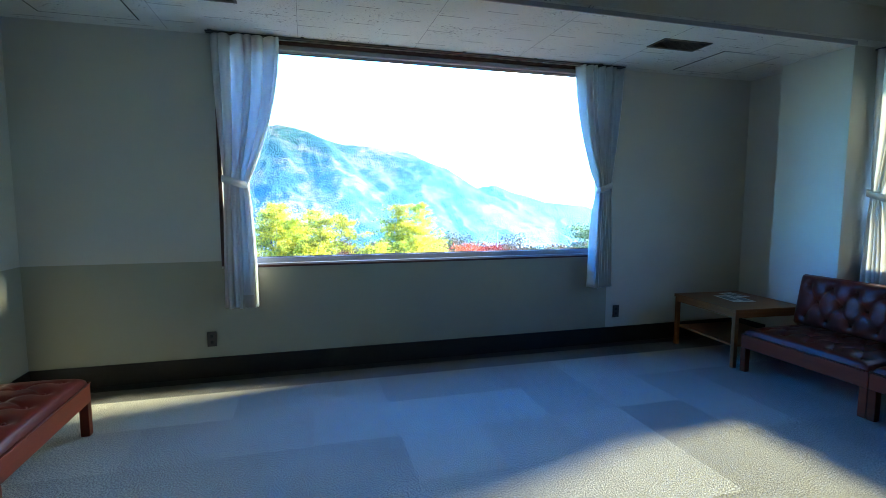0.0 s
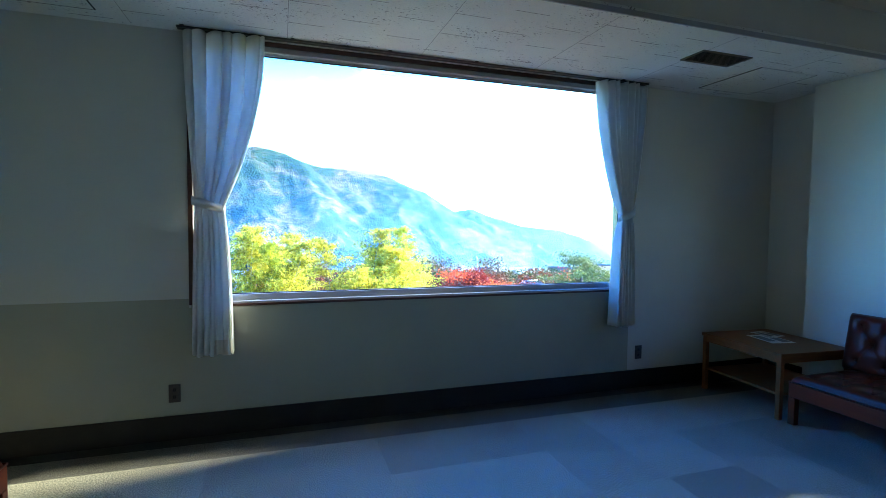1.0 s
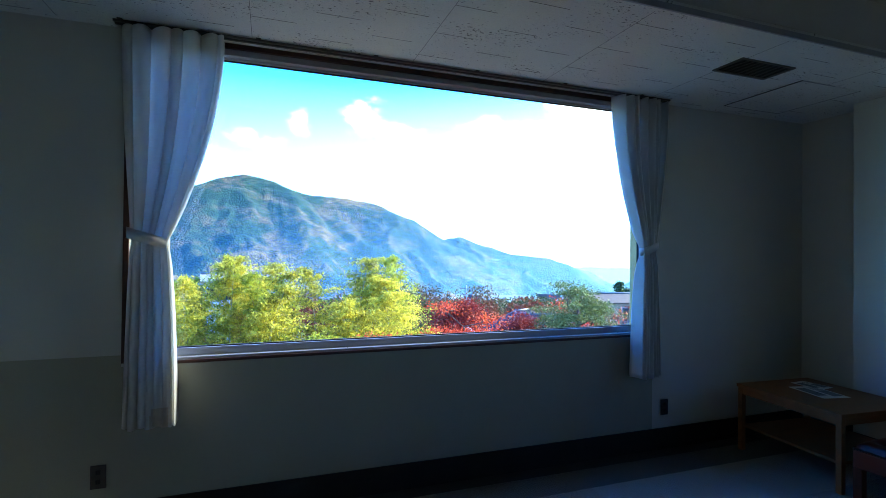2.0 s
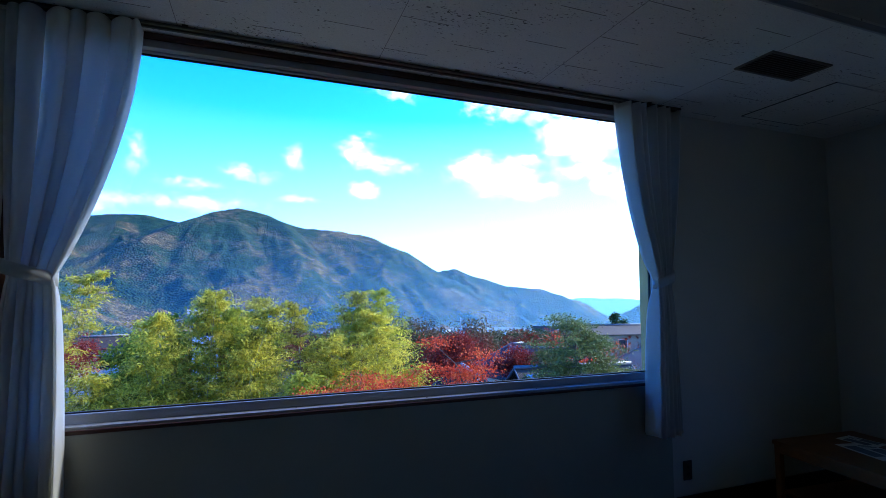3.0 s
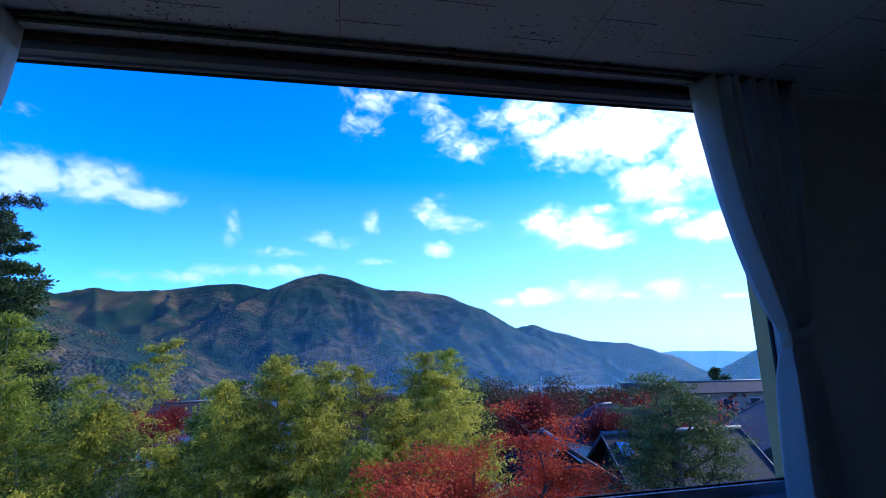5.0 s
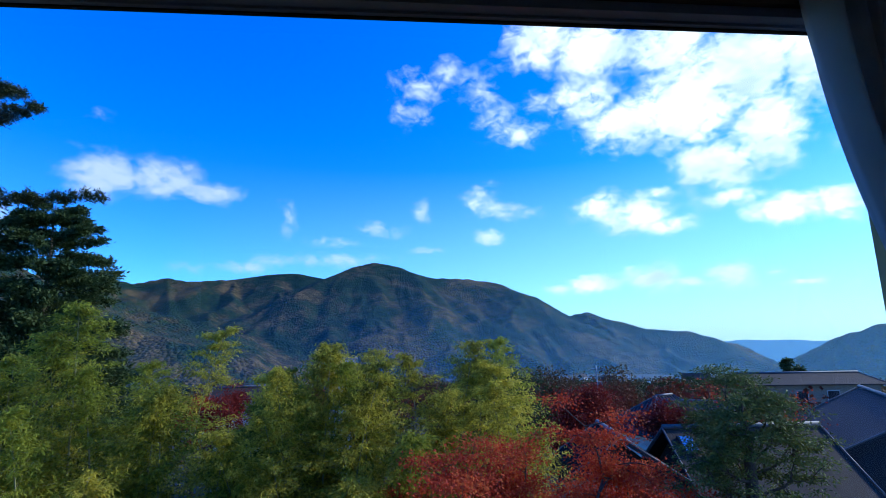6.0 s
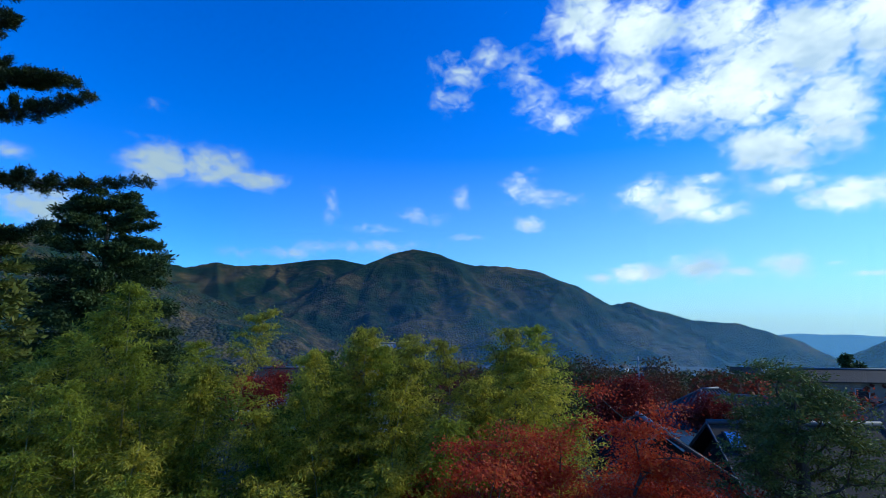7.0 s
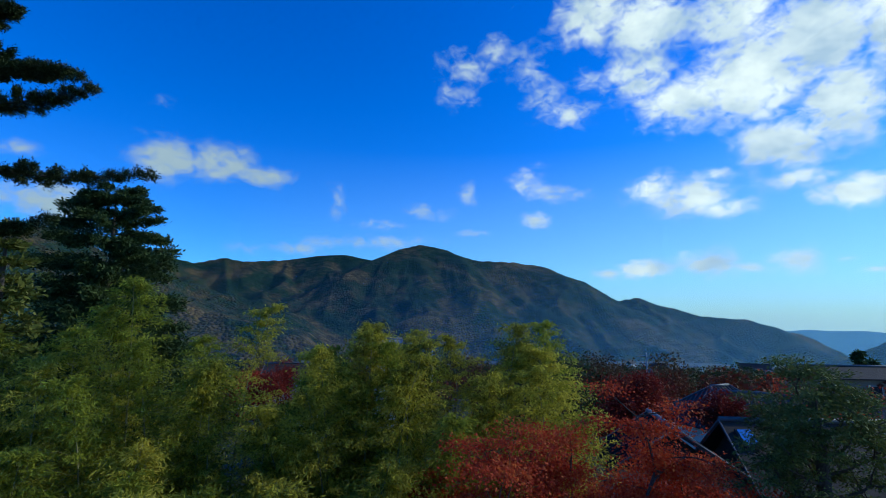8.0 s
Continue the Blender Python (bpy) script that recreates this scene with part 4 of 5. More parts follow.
def side_table():
    x0, x1, y0, y1, h = 3.93, 4.64, -0.965, -0.195, 0.50
    cx, cy = (x0 + x1) / 2, (y0 + y1) / 2
    t = thing("side_table", cx, cy, 0, "oak veneer side table with a lower shelf in the corner", "table", rz=-4)
    w, d = (x1 - x0) / 2, (y1 - y0) / 2
    part("tabletop", boxes((-w, w, -d, d, h - 0.026, h), bevel=0.004), "wood_table", t)
    part("apron", boxes((-w + 0.045, w - 0.045, -d + 0.012, -d + 0.028, h - 0.075, h - 0.027)), "wood_table", t)
    part("apron", boxes((-w + 0.045, w - 0.045, d - 0.028, d - 0.012, h - 0.075, h - 0.027)), "wood_table", t)
    part("apron", boxes((-w + 0.012, -w + 0.028, -d + 0.045, d - 0.045, h - 0.075, h - 0.027)), "wood_table", t)
    part("apron", boxes((w - 0.028, w - 0.012, -d + 0.045, d - 0.045, h - 0.075, h - 0.027)), "wood_table", t)
    for sx in (-1, 1):
        for sy in (-1, 1):
            lx, ly = sx * (w - 0.026), sy * (d - 0.026)
            part("leg", boxes((lx - 0.018, lx + 0.018, ly - 0.018, ly + 0.018, 0, h - 0.027), bevel=0.003), "wood_table", t)
    part("shelf", boxes((-w + 0.03, w - 0.03, -d + 0.03, d - 0.03, 0.175, 0.193), bevel=0.002), "wood_table", t)
    for (px, py, sw, sd, rz) in ((4.30, -0.545, 0.21, 0.297, -12), (4.45, -0.40, 0.15, 0.21, 4)):
        lf = thing("leaflet", px, py, h, "printed white leaflet with grey pictures lying on the table", "leaflet", "leaflets on the table", rz=rz)
        part("sheet", boxes((-sw / 2, sw / 2, -sd / 2, sd / 2, 0.0005, 0.002)), "paper", lf)
        part("picture", boxes((-sw * 0.43, -sw * 0.06, -sd * 0.3, sd * 0.34, 0.0025, 0.003)), "ink", lf, "grey printed picture")
        part("picture", boxes((sw * 0.05, sw * 0.43, -sd * 0.38, sd * 0.1, 0.0025, 0.003)), "ink", lf, "grey printed picture")
        for k in range(3):
            part("text_line", boxes((sw * 0.05, sw * (0.42 - 0.05 * k), sd * (0.17 + 0.08 * k), sd * (0.20 + 0.08 * k), 0.0025, 0.003)), "ink", lf)


room()
window_north()
window_east()
curtain_rail(-0.19, 3.345, -0.095, "dark double curtain track under the ceiling", (0, 0, ZS))
curtain(-0.185, 0.325, -0.112, 0.062, -0.145, 0.122, 2.612, 1.51, 0.572, 0.3, "white curtain tied back with a stained hem", stained=True)
curtain(3.35, 2.87, 3.25, 3.115, 3.295, 3.035, 2.612, 1.50, 0.59, 1.7, "white curtain tied back with a cloth band")
curtain_rail(-2.94, -1.16, 0.0, "dark curtain track over the side window", (XW - 0.13, 0, RZ1 + 0.12), rz=90)
curtain(-0.085, 0.36, -0.05, 0.11, -0.085, 0.27, 2.60, 1.42, 0.58, 2.4, "white curtain tied back at the side window", at=(XW - 0.13, -1.24), rz=-90)
curtain(1.55, 1.05, 1.5, 1.35, 1.52, 1.22, 2.60, 1.42, 0.58, 4.4, "white curtain tied back at the side window", at=(XW - 0.09, -1.25), rz=-90)
outlet(-0.251, 0.31, "dark brown double wall outlet above the baseboard")
outlet(3.415, 0.318, "dark brown double wall outlet beside the curtain")
ceiling_vent(3.15, 3.592, -0.87, -0.657, "grey slatted air vent in the white ceiling")
ceiling_vent(-0.34, 0.10, -0.90, -0.687, "grey slatted air vent above the curtain")
ceiling_hatch(3.85, 4.43, -0.735, -0.145, "white ceiling access hatch with a dark gap")
ceiling_hatch(-1.18, -0.59, -0.78, -0.185, "white ceiling access hatch with a dark gap")
side_table()
sofa_module(4.255, -1.462, -90, "oxblood buttoned leather sofa unit beside the side table")
sofa_module(4.255, -2.418, -90, "oxblood buttoned leather sofa unit under the side window")
sofa_module(-1.11, -1.31, 90, "oxblood buttoned leather bench on a red-brown frame", back=False)


# ---- outside: land ----
def ground_z(x, y):
    r = np.hypot(x, np.maximum(y, 0) + 0.15 * np.abs(y))
    z = np.interp(r, [0, 18, 40, 70, 110, 300, 700, 1200, 2600, 5000], [-7.6, -8.2, -11.5, -15, -19, -42, -84, -130, -250, -470])
    z = z + 0.029 * np.maximum(y, 0) + 0.009 * np.clip(x, -700, 700)
    return z + 1.2 * (fbm(x / 40.0, y / 40.0, 3, 3) - 0.5) * np.clip(r / 40, 0.1, 6)


def land():
    rr = np.concatenate([np.linspace(0.5, 60, 26), np.geomspace(64, 4800, 60)])
    aa = np.radians(np.linspace(-180, 180, 145))
    R, A = np.meshgrid(rr, aa, indexing="ij")
    x, y = R * np.sin(A), R * np.cos(A)
    z = ground_z(x, y)
    tagged(part("ground", grid_mesh("ground", np.stack([x, y, z], -1)), "ground"), "dark undergrowth and soil of the valley slope", "ground", kind="structure")


def crest(points):
    """Ridge points from azimuth, elevation (degrees) and distance."""
    return [(d * math.sin(radians(a)), d * math.cos(radians(a)), 1.5 + d * math.tan(radians(e))) for a, e, d in points]


def ridge_height(x, y, pts, near, far, seed, wander=0.0):
    """The height that a ridge line gives to the land around it. wander: metres by which the line strays."""
    if wander:
        x, y = x + wander * 2 * (fbm(x / 240.0, y / 240.0, 4, seed + 50) - 0.5), y + wander * 2 * (fbm(x / 240.0, y / 240.0, 4, seed + 60) - 0.5)
    best = np.full(x.shape, -2000.0)
    for (ax, ay, az), (bx, by, bz) in zip(pts, pts[1:]):
        L2 = (bx - ax) ** 2 + (by - ay) ** 2
        s = np.clip(((x - ax) * (bx - ax) + (y - ay) * (by - ay)) / L2, 0, 1)
        d = np.hypot(x - ax - s * (bx - ax), y - ay - s * (by - ay))
        top = az + s * (bz - az)
        gully = fbm(x / 300.0 + seed, y / 380.0, 5, seed, ridged=True)
        small = fbm(x / 45.0, y / 45.0, 4, seed + 5)
        best = np.maximum(best, top - far * d - near * (1 - np.exp(-d / 330.0)) + (gully - 0.62) * np.minimum(d * 0.55, 105) + (small - 0.5) * (6 + np.minimum(d * 0.015, 6)))
    return best


def mountains():
    A = np.radians(np.linspace(-62, 62, 621))
    R = np.linspace(820, 3700, 150)
    rr, aa = np.meshgrid(R, A, indexing="ij")
    x, y = rr * np.sin(aa), rr * np.cos(aa)
    main = crest([(-11.52, 4.82, 2039), (-7.50, 6.87, 2241), (-4.90, 7.94, 2394), (-2.69, 8.40, 2446), (-0.08, 7.97, 2449), (3.53, 6.60, 2423), (8.70, 6.23, 2489), (12.08, 5.64, 2513), (14.86, 3.91, 2516)])
    tail = crest([(14.86, 3.91, 2516), (17.94, 1.87, 2540), (19.61, 1.67, 2582), (21.57, 2.07, 2624), (24.33, 0.87, 2586), (27.76, 0.02, 2528), (31.57, -0.30, 2480), (34.12, -1.41, 2431), (37.93, -3.72, 2332)])
    spurs = [crest(line) for line in (
        [(-2.69, 8.11, 2436), (0.04, 5.84, 2249), (3.36, 2.87, 2022), (5.98, 0.10, 1805), (8.08, -2.09, 1566)],
        [(-4.90, 7.79, 2394), (-4.47, 5.20, 2145), (-3.44, 2.21, 1896), (-1.40, -0.97, 1598)],
        [(3.53, 6.45, 2423), (6.93, 4.28, 2267), (10.14, 1.31, 2029), (12.73, -1.27, 1770), (14.53, -2.85, 1570)],
        [(8.71, 5.98, 2489), (11.50, 3.70, 2342), (14.69, 0.73, 2134), (17.48, -1.85, 1864), (19.46, -3.44, 1664)],
        [(14.87, 3.61, 2516), (17.45, 0.73, 2318), (20.92, -1.85, 2069), (23.39, -3.64, 1818)],
        [(21.57, 2.02, 2624), (23.95, -0.27, 2374), (26.80, -2.46, 2103), (28.28, -4.05, 1872)],
        [(27.76, -0.08, 2528), (30.02, -1.88, 2277), (32.18, -3.67, 2026)],
        [(-7.50, 6.77, 2241), (-8.99, 3.95, 2041), (-10.98, 0.71, 1790), (-12.98, -1.94, 1550)],
        [(-11.52, 4.82, 2039), (-15.55, 2.05, 1886), (-19.60, -0.64, 1734), (-24.68, -2.56, 1583)])]
    z = np.maximum(ridge_height(x, y, main, 60, 0.42, 11), ridge_height(x, y, tail, 50, 0.35, 12))
    for i, line in enumerate(spurs):
        z = np.maximum(z, ridge_height(x, y, line, 40, 0.54, 13 + i, 110))
    tagged(part("mountain", grid_mesh("mountain", np.stack([x, y, z], -1)), "mountain"), "dark wooded mountain with autumn patches and a rounded summit", "mountain", kind="structure")
    back = crest([(-59.63, 6.45, 2967), (-47.33, 7.31, 2961), (-39.10, 6.01, 3011), (-30.38, 6.36, 3064), (-27.00, 5.67, 3116), (-24.24, 6.33, 3168), (-21.90, 6.02, 3120), (-18.33, 6.33, 3174), (-14.58, 6.88, 3178), (-11.34, 7.13, 3183), (-6.49, 6.18, 3189), (1.55, 4.65, 3201)])
    back_spur = crest([(-24.24, 6.33, 3168), (-23.71, 2.92, 2673), (-25.73, 0.25, 2275), (-28.78, -2.05, 1877)])
    z = np.maximum(ridge_height(x, y, back, 70, 0.40, 31), ridge_height(x, y, back_spur, 30, 0.44, 37))
    for i, line in enumerate(([(-30.38, 6.21, 3064), (-29.85, 3.60, 2668), (-31.87, 0.52, 2222), (-33.91, -1.96, 1826)], [(-18.33, 6.23, 3174), (-18.11, 4.02, 2777), (-20.63, 1.56, 2378), (-23.16, -1.11, 2029)], [(-14.58, 6.78, 3178), (-13.54, 4.29, 2782)])):
        z = np.maximum(z, ridge_height(x, y, crest(line), 30, 0.52, 33 + i, 90))
    tagged(part("mountain", grid_mesh("mountain", np.stack([x, y, z], -1)), "mountain"), "long brown and green wooded ridge behind the valley", "mountain", kind="structure")
    hill = crest([(58.43, 3.28, 1518), (48.70, 0.69, 1571), (43.85, -1.02, 1623), (41.13, -2.47, 1623), (39.39, -3.54, 1622), (37.55, -4.51, 1622)])
    z = ridge_height(x, y, hill, 10, 0.55, 41)
    z = np.maximum(z, ridge_height(x, y, crest([(-61.69, 9.41, 1287), (-49.39, 8.97, 1333), (-43.22, 8.33, 1382), (-38.60, 8.24, 1432), (-36.53, 5.67, 1481), (-33.94, 2.09, 1530)]), 40, 0.36, 47))
    tagged(part("hill", grid_mesh("hill", np.stack([x, y, z], -1)), "mountain"), "brown wooded hillside at the edge of the valley", "hill", kind="structure")
    # sheet added in front of the mountains, in place of thin valley haze
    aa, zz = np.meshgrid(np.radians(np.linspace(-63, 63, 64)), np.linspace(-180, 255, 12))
    tagged(part("haze", grid_mesh("haze", np.stack([795 * np.sin(aa), 795 * np.cos(aa), zz], -1)), "haze"), "nearly clear blue sheet standing in for haze over the valley", "haze", kind="structure")
    # farthest ridge, glowing blue in place of haze
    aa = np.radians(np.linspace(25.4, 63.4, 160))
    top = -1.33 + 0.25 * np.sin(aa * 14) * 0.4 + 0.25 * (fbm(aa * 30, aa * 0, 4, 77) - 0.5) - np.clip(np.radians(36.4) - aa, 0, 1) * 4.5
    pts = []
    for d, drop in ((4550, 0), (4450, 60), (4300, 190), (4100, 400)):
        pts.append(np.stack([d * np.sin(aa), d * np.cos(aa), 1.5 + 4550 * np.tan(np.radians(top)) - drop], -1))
    tagged(part("backdrop", grid_mesh("backdrop", np.stack(pts)), "distance"), "far ridge with the blue haze of the valley mouth as its own glow", "backdrop", kind="structure")


# ---- outside: trees ----
def bamboo_variant(seed, height, lean, material, dense=1.0):
    """A culm with arching tip and sprays of narrow leaves; origin at the foot."""
    rng = np.random.default_rng(seed)
    t = thing("bamboo", 0, 0, 0, "yellow-green bamboo with feathery leaves below the window", "bamboo", "bamboo grove")
    s = np.linspace(0, 1, 22)
    la = rng.uniform(0, math.tau)
    off = lean * s ** 2.6
    z = height * (s - 0.06 * s ** 4)
    pts = [(o * math.cos(la), o * math.sin(la), h) for o, h in zip(off, z)]
    bm = bmesh.new()
    tube(bm, pts, [0.038 * (1 - 0.9 * k) + 0.003 for k in s], 6)
    P, Wy, Ln = [], [], []
    n_nodes = int(height * 0.72 / 0.22 * dense)
    for k in range(n_nodes):
        q = 0.25 + 0.75 * ((k + rng.uniform(0, 0.8)) / n_nodes) ** 0.8
        q = min(q, 0.995)
        base = np.array([np.interp(q, s, [p[i] for p in pts]) for i in range(3)])
        for _ in range(4):
            az = rng.uniform(0, math.tau)
            length = min(1.35, 0.12 + 2.2 * (1 - q) ** 0.62) * rng.uniform(0.4, 1.25)
            out = np.array((math.cos(az), math.sin(az), 0))
            prev = base
            mids = []
            for m in range(1, 8):
                f = m / 7
                p = base + out * length * f + np.array((0, 0, length * (0.80 * f - 0.50 * f * f)))
                mids.append(p)
                cnt = 5 + int(8 * f)
                P.append(p + rng.normal(size=(cnt, 3)) * (0.03 + 0.06 * f) * np.array((1, 1, 0.6)))
                d = out * 0.8 + rng.normal(size=(cnt, 3)) * 0.7 + np.array((0, 0, -0.35))
                Wy.append(unit(d))
                Ln.append(rng.uniform(0.09, 0.16, cnt))
            if rng.random() < 0.5:
                tube(bm, [base, mids[2], mids[6]], [0.006, 0.004, 0.002], 3)
    part("culm", bm, "culm", t, "pale tan bamboo stem")
    P, Wy, Ln = np.concatenate(P), np.concatenate(Wy), np.concatenate(Ln)
    part("crown", quads_mesh("crown", leaves(P, Wy, Ln, Ln * 0.25, rng)), material, t)
    return t


def branching(rng, bm, start, way, length, radius, depth, tips, spread=0.7, lift=0.15, kids=3, bend=0.25):
    """Limbs that fork and taper; collects the tips."""
    pts, rad = [start], [radius]
    p, d = np.array(start, float), unit(np.array(way, float))
    n = 4
    for i in range(n):
        d = unit(d + rng.normal(size=3) * bend * 0.5 + np.array((0, 0, lift * 0.3)))
        p = p + d * length / n
        pts.append(tuple(p))
        rad.append(radius * (1 - 0.45 * (i + 1) / n))
    tube(bm, pts, rad, 7 if radius > 0.05 else 4)
    if depth == 0:
        tips.append((p, d))
        return
    for k in range(kids):
        q = pts[2 + (k % 3)] if k else pts[-1]
        dd = unit(d + rng.normal(size=3) * spread + np.array((0, 0, lift)))
        branching(rng, bm, q, dd, length * rng.uniform(0.55, 0.8), radius * 0.55, depth - 1, tips, spread, lift, kids, bend)
        if depth == 1:
            tips.append((np.array(pts[3]), d))


def broadleaf(name, x, y, z, height, crown, material, seed, label, category="tree", group="", per_tip=55, size=0.09, aspect=0.75, clump=0.34, flat=0.45, depth=3, kids=3, lift=0.1, trunk=0.13, fork=0.35, spread=0.75):
    """A tapered trunk with limbs and a crown of many small leaves."""
    rng = np.random.default_rng(seed)
    t = thing(name, x, y, z, label, category, group)
    bm = bmesh.new()
    tips = []
    fork_h = height * fork
    tube(bm, [(0, 0, 0), (0.05, 0.02, fork_h * 0.5), (0.0, 0.05, fork_h)], [trunk * 1.25, trunk, trunk * 0.85], 10)
    for k in range(5):
        a = k * math.tau / 5 + rng.uniform(-0.4, 0.4)
        way = (math.cos(a) * crown / height * 1.6, math.sin(a) * crown / height * 1.6, 0.75 + 0.5 * rng.random())
        branching(rng, bm, (0, 0.05, fork_h * rng.uniform(0.75, 1.0)), way, (height - fork_h) * 0.52, trunk * 0.55, depth - 1, tips, spread, lift, kids)
    branching(rng, bm, (0, 0.05, fork_h), (0.05, 0, 1), (height - fork_h) * 0.5, trunk * 0.7, depth - 1, tips, spread, lift, kids)
    smooth(part("trunk", bm, "bark", t))
    P, W = [], []
    for p, d in tips:
        c = rng.normal(size=(per_tip, 3)) * clump * np.array((1, 1, flat))
        P.append(p + c)
        W.append(unit(c * 0.6 / clump + rng.normal(size=(per_tip, 3)) * 0.6 + np.array((0, 0, -0.1))))
    P, W = np.concatenate(P), np.concatenate(W)
    L = rng.uniform(0.7, 1.3, len(P)) * size
    part("crown", quads_mesh("crown", leaves(P, W, L, L * aspect, rng)), material, t)
    return t


def garden_tree(x, y, gz, top, seed, label):
    """A clipped tree: a leaning trunk, bent limbs at several heights, and a pad of fine leaves on each."""
    rng = np.random.default_rng(seed)
    t = thing("garden_tree", x, y, gz, label, "tree")
    H = top - gz
    bm = bmesh.new()
    tips = []
    line = [(0, 0, 0), (0.10, 0.03, H * 0.35), (-0.02, 0, H * 0.62), (0.06, 0.02, H * 0.82), (-0.02, 0, H * 0.95)]
    tube(bm, line, [0.22, 0.19, 0.15, 0.10, 0.04], 12)
    zs = [p[2] for p in line]
    for k in range(32):
        f = k / 31
        h = H - 4.7 + 4.4 * f
        a = k * 2.4 + rng.uniform(-0.4, 0.4)
        reach = (1.55 - 0.50 * f ** 2) * rng.uniform(0.75, 1.05)
        base = (np.interp(h, zs, [p[0] for p in line]), 0.0, h - 0.15)
        branching(rng, bm, base, (math.cos(a), math.sin(a), 0.25), reach * 0.72, 0.045 - 0.015 * f, 2, tips, 0.7, 0.12, 3, 0.5)
    smooth(part("trunk", bm, "bark", t))
    P, W = [], []
    for p, d in tips:
        n = 85
        c = rng.normal(size=(n, 3)) * np.array((0.12, 0.12, 0.042))
        P.append(p + c)
        W.append(unit(c * np.array((5, 5, 3)) + rng.normal(size=(n, 3)) * 0.5 + np.array((0, 0, -0.1))))
    P, W = np.concatenate(P), np.concatenate(W)
    L = rng.uniform(0.7, 1.3, len(P)) * 0.080
    part("crown", quads_mesh("crown", leaves(P, W, L, L * 0.36, rng)), "pine", t)
    return t


def spray_limb(rng, bm, start, tip, P, W, L, droop=0.15, tuft=0.16, side=0.9, count=26, steps=14):
    """A near-level conifer limb with side twigs, clad in short needles."""
    start, tip = np.array(start, float), np.array(tip, float)
    length = np.linalg.norm(tip - start)
    axis = unit(tip - start)
    across = unit(np.cross(axis, np.array((0, 0, 1.0))))
    f = np.linspace(0, 1, 7)
    pts = [start + (tip - start) * k + np.array((0, 0, -droop * length * 0.5 * math.sin(math.pi * k))) for k in f]
    tube(bm, [tuple(p) for p in pts], [0.05 * (1 - 0.85 * k) for k in f], 6)
    for i in range(steps):
        k = 0.22 + 0.78 * (i + rng.random()) / steps
        p = np.array([np.interp(k, f, [q[j] for q in pts]) for j in range(3)])
        for sgn in (-1, 1):
            tl = side * (1.05 - k) * rng.uniform(0.35, 1.15) + 0.16
            d = unit(across * sgn * 0.8 + axis * 0.75 + np.array((0, 0, rng.uniform(-0.25, 0.4))))
            e = p + d * tl
            tube(bm, [tuple(p), tuple(e)], [0.010, 0.003], 3)
            m = max(6, int(count * tl / 0.5))
            g = rng.random((m, 1)) ** 0.55
            base = p + (e - p) * g + rng.normal(size=(m, 3)) * np.array((0.06, 0.06, 0.07))
            P.append(base)
            W.append(unit(d + rng.normal(size=(m, 3)) * 0.6 + np.array((0, 0, 0.15))))
            L.append(rng.uniform(0.6, 1.2, m) * tuft)


def fir_tree():
    """A tall fir whose long level limbs reach into the view."""
    rng = np.random.default_rng(5)
    x, y = -13.7, 12.8
    gz = float(ground_z(np.array(x), np.array(y)))
    t = thing("fir_tree", x, y, gz, "tall dark fir with long level branches", "tree")
    bm = bmesh.new()
    tube(bm, [(0, 0, 0), (0.1, 0, 8 - gz * 0.2), (0, 0.05, 14 - gz)], [0.34, 0.25, 0.10], 12)
    smooth(part("trunk", bm, "bark", t))
    bm = bmesh.new()
    P, W, L = [], [], []
    for (sx, sz, tx, ty, tz) in ((-13.59, 6.25, -6.65, 12.55, 5.55), (-13.62, 7.85, -8.43, 12.5, 8.13), (-13.63, 9.15, -9.62, 12.9, 8.90), (-13.64, 10.75, -11.05, 12.5, 10.66), (-13.58, 3.85, -9.34, 12.4, 4.22),
                                 (-13.61, 7.05, -10.36, 11.2, 7.23), (-13.66, 12.25, -11.74, 13.2, 12.07), (-13.63, 9.75, -10.49, 14.4, 9.52)):
        spray_limb(rng, bm, (sx - x, 0, sz - gz), (tx - x, ty - y, tz - gz), P, W, L, droop=0.10, tuft=0.095, side=1.0, count=430, steps=17)
    for k in range(22):
        h = rng.uniform(2.3, 13.3) - gz
        a = rng.uniform(0.6, 1.7) * math.pi
        r = 3.2 * (1 - (h + gz) / 17)
        spray_limb(rng, bm, (0, 0, h), (r * math.cos(a), r * math.sin(a), h + rng.uniform(-0.4, 0.3)), P, W, L, tuft=0.11, count=60, steps=9)
    part("limbs", bm, "bark", t)
    P, W, L = np.concatenate(P), np.concatenate(W), np.concatenate(L)
    part("needles", quads_mesh("needles", leaves(P, W, L, L * 0.32, rng)), "fir", t)


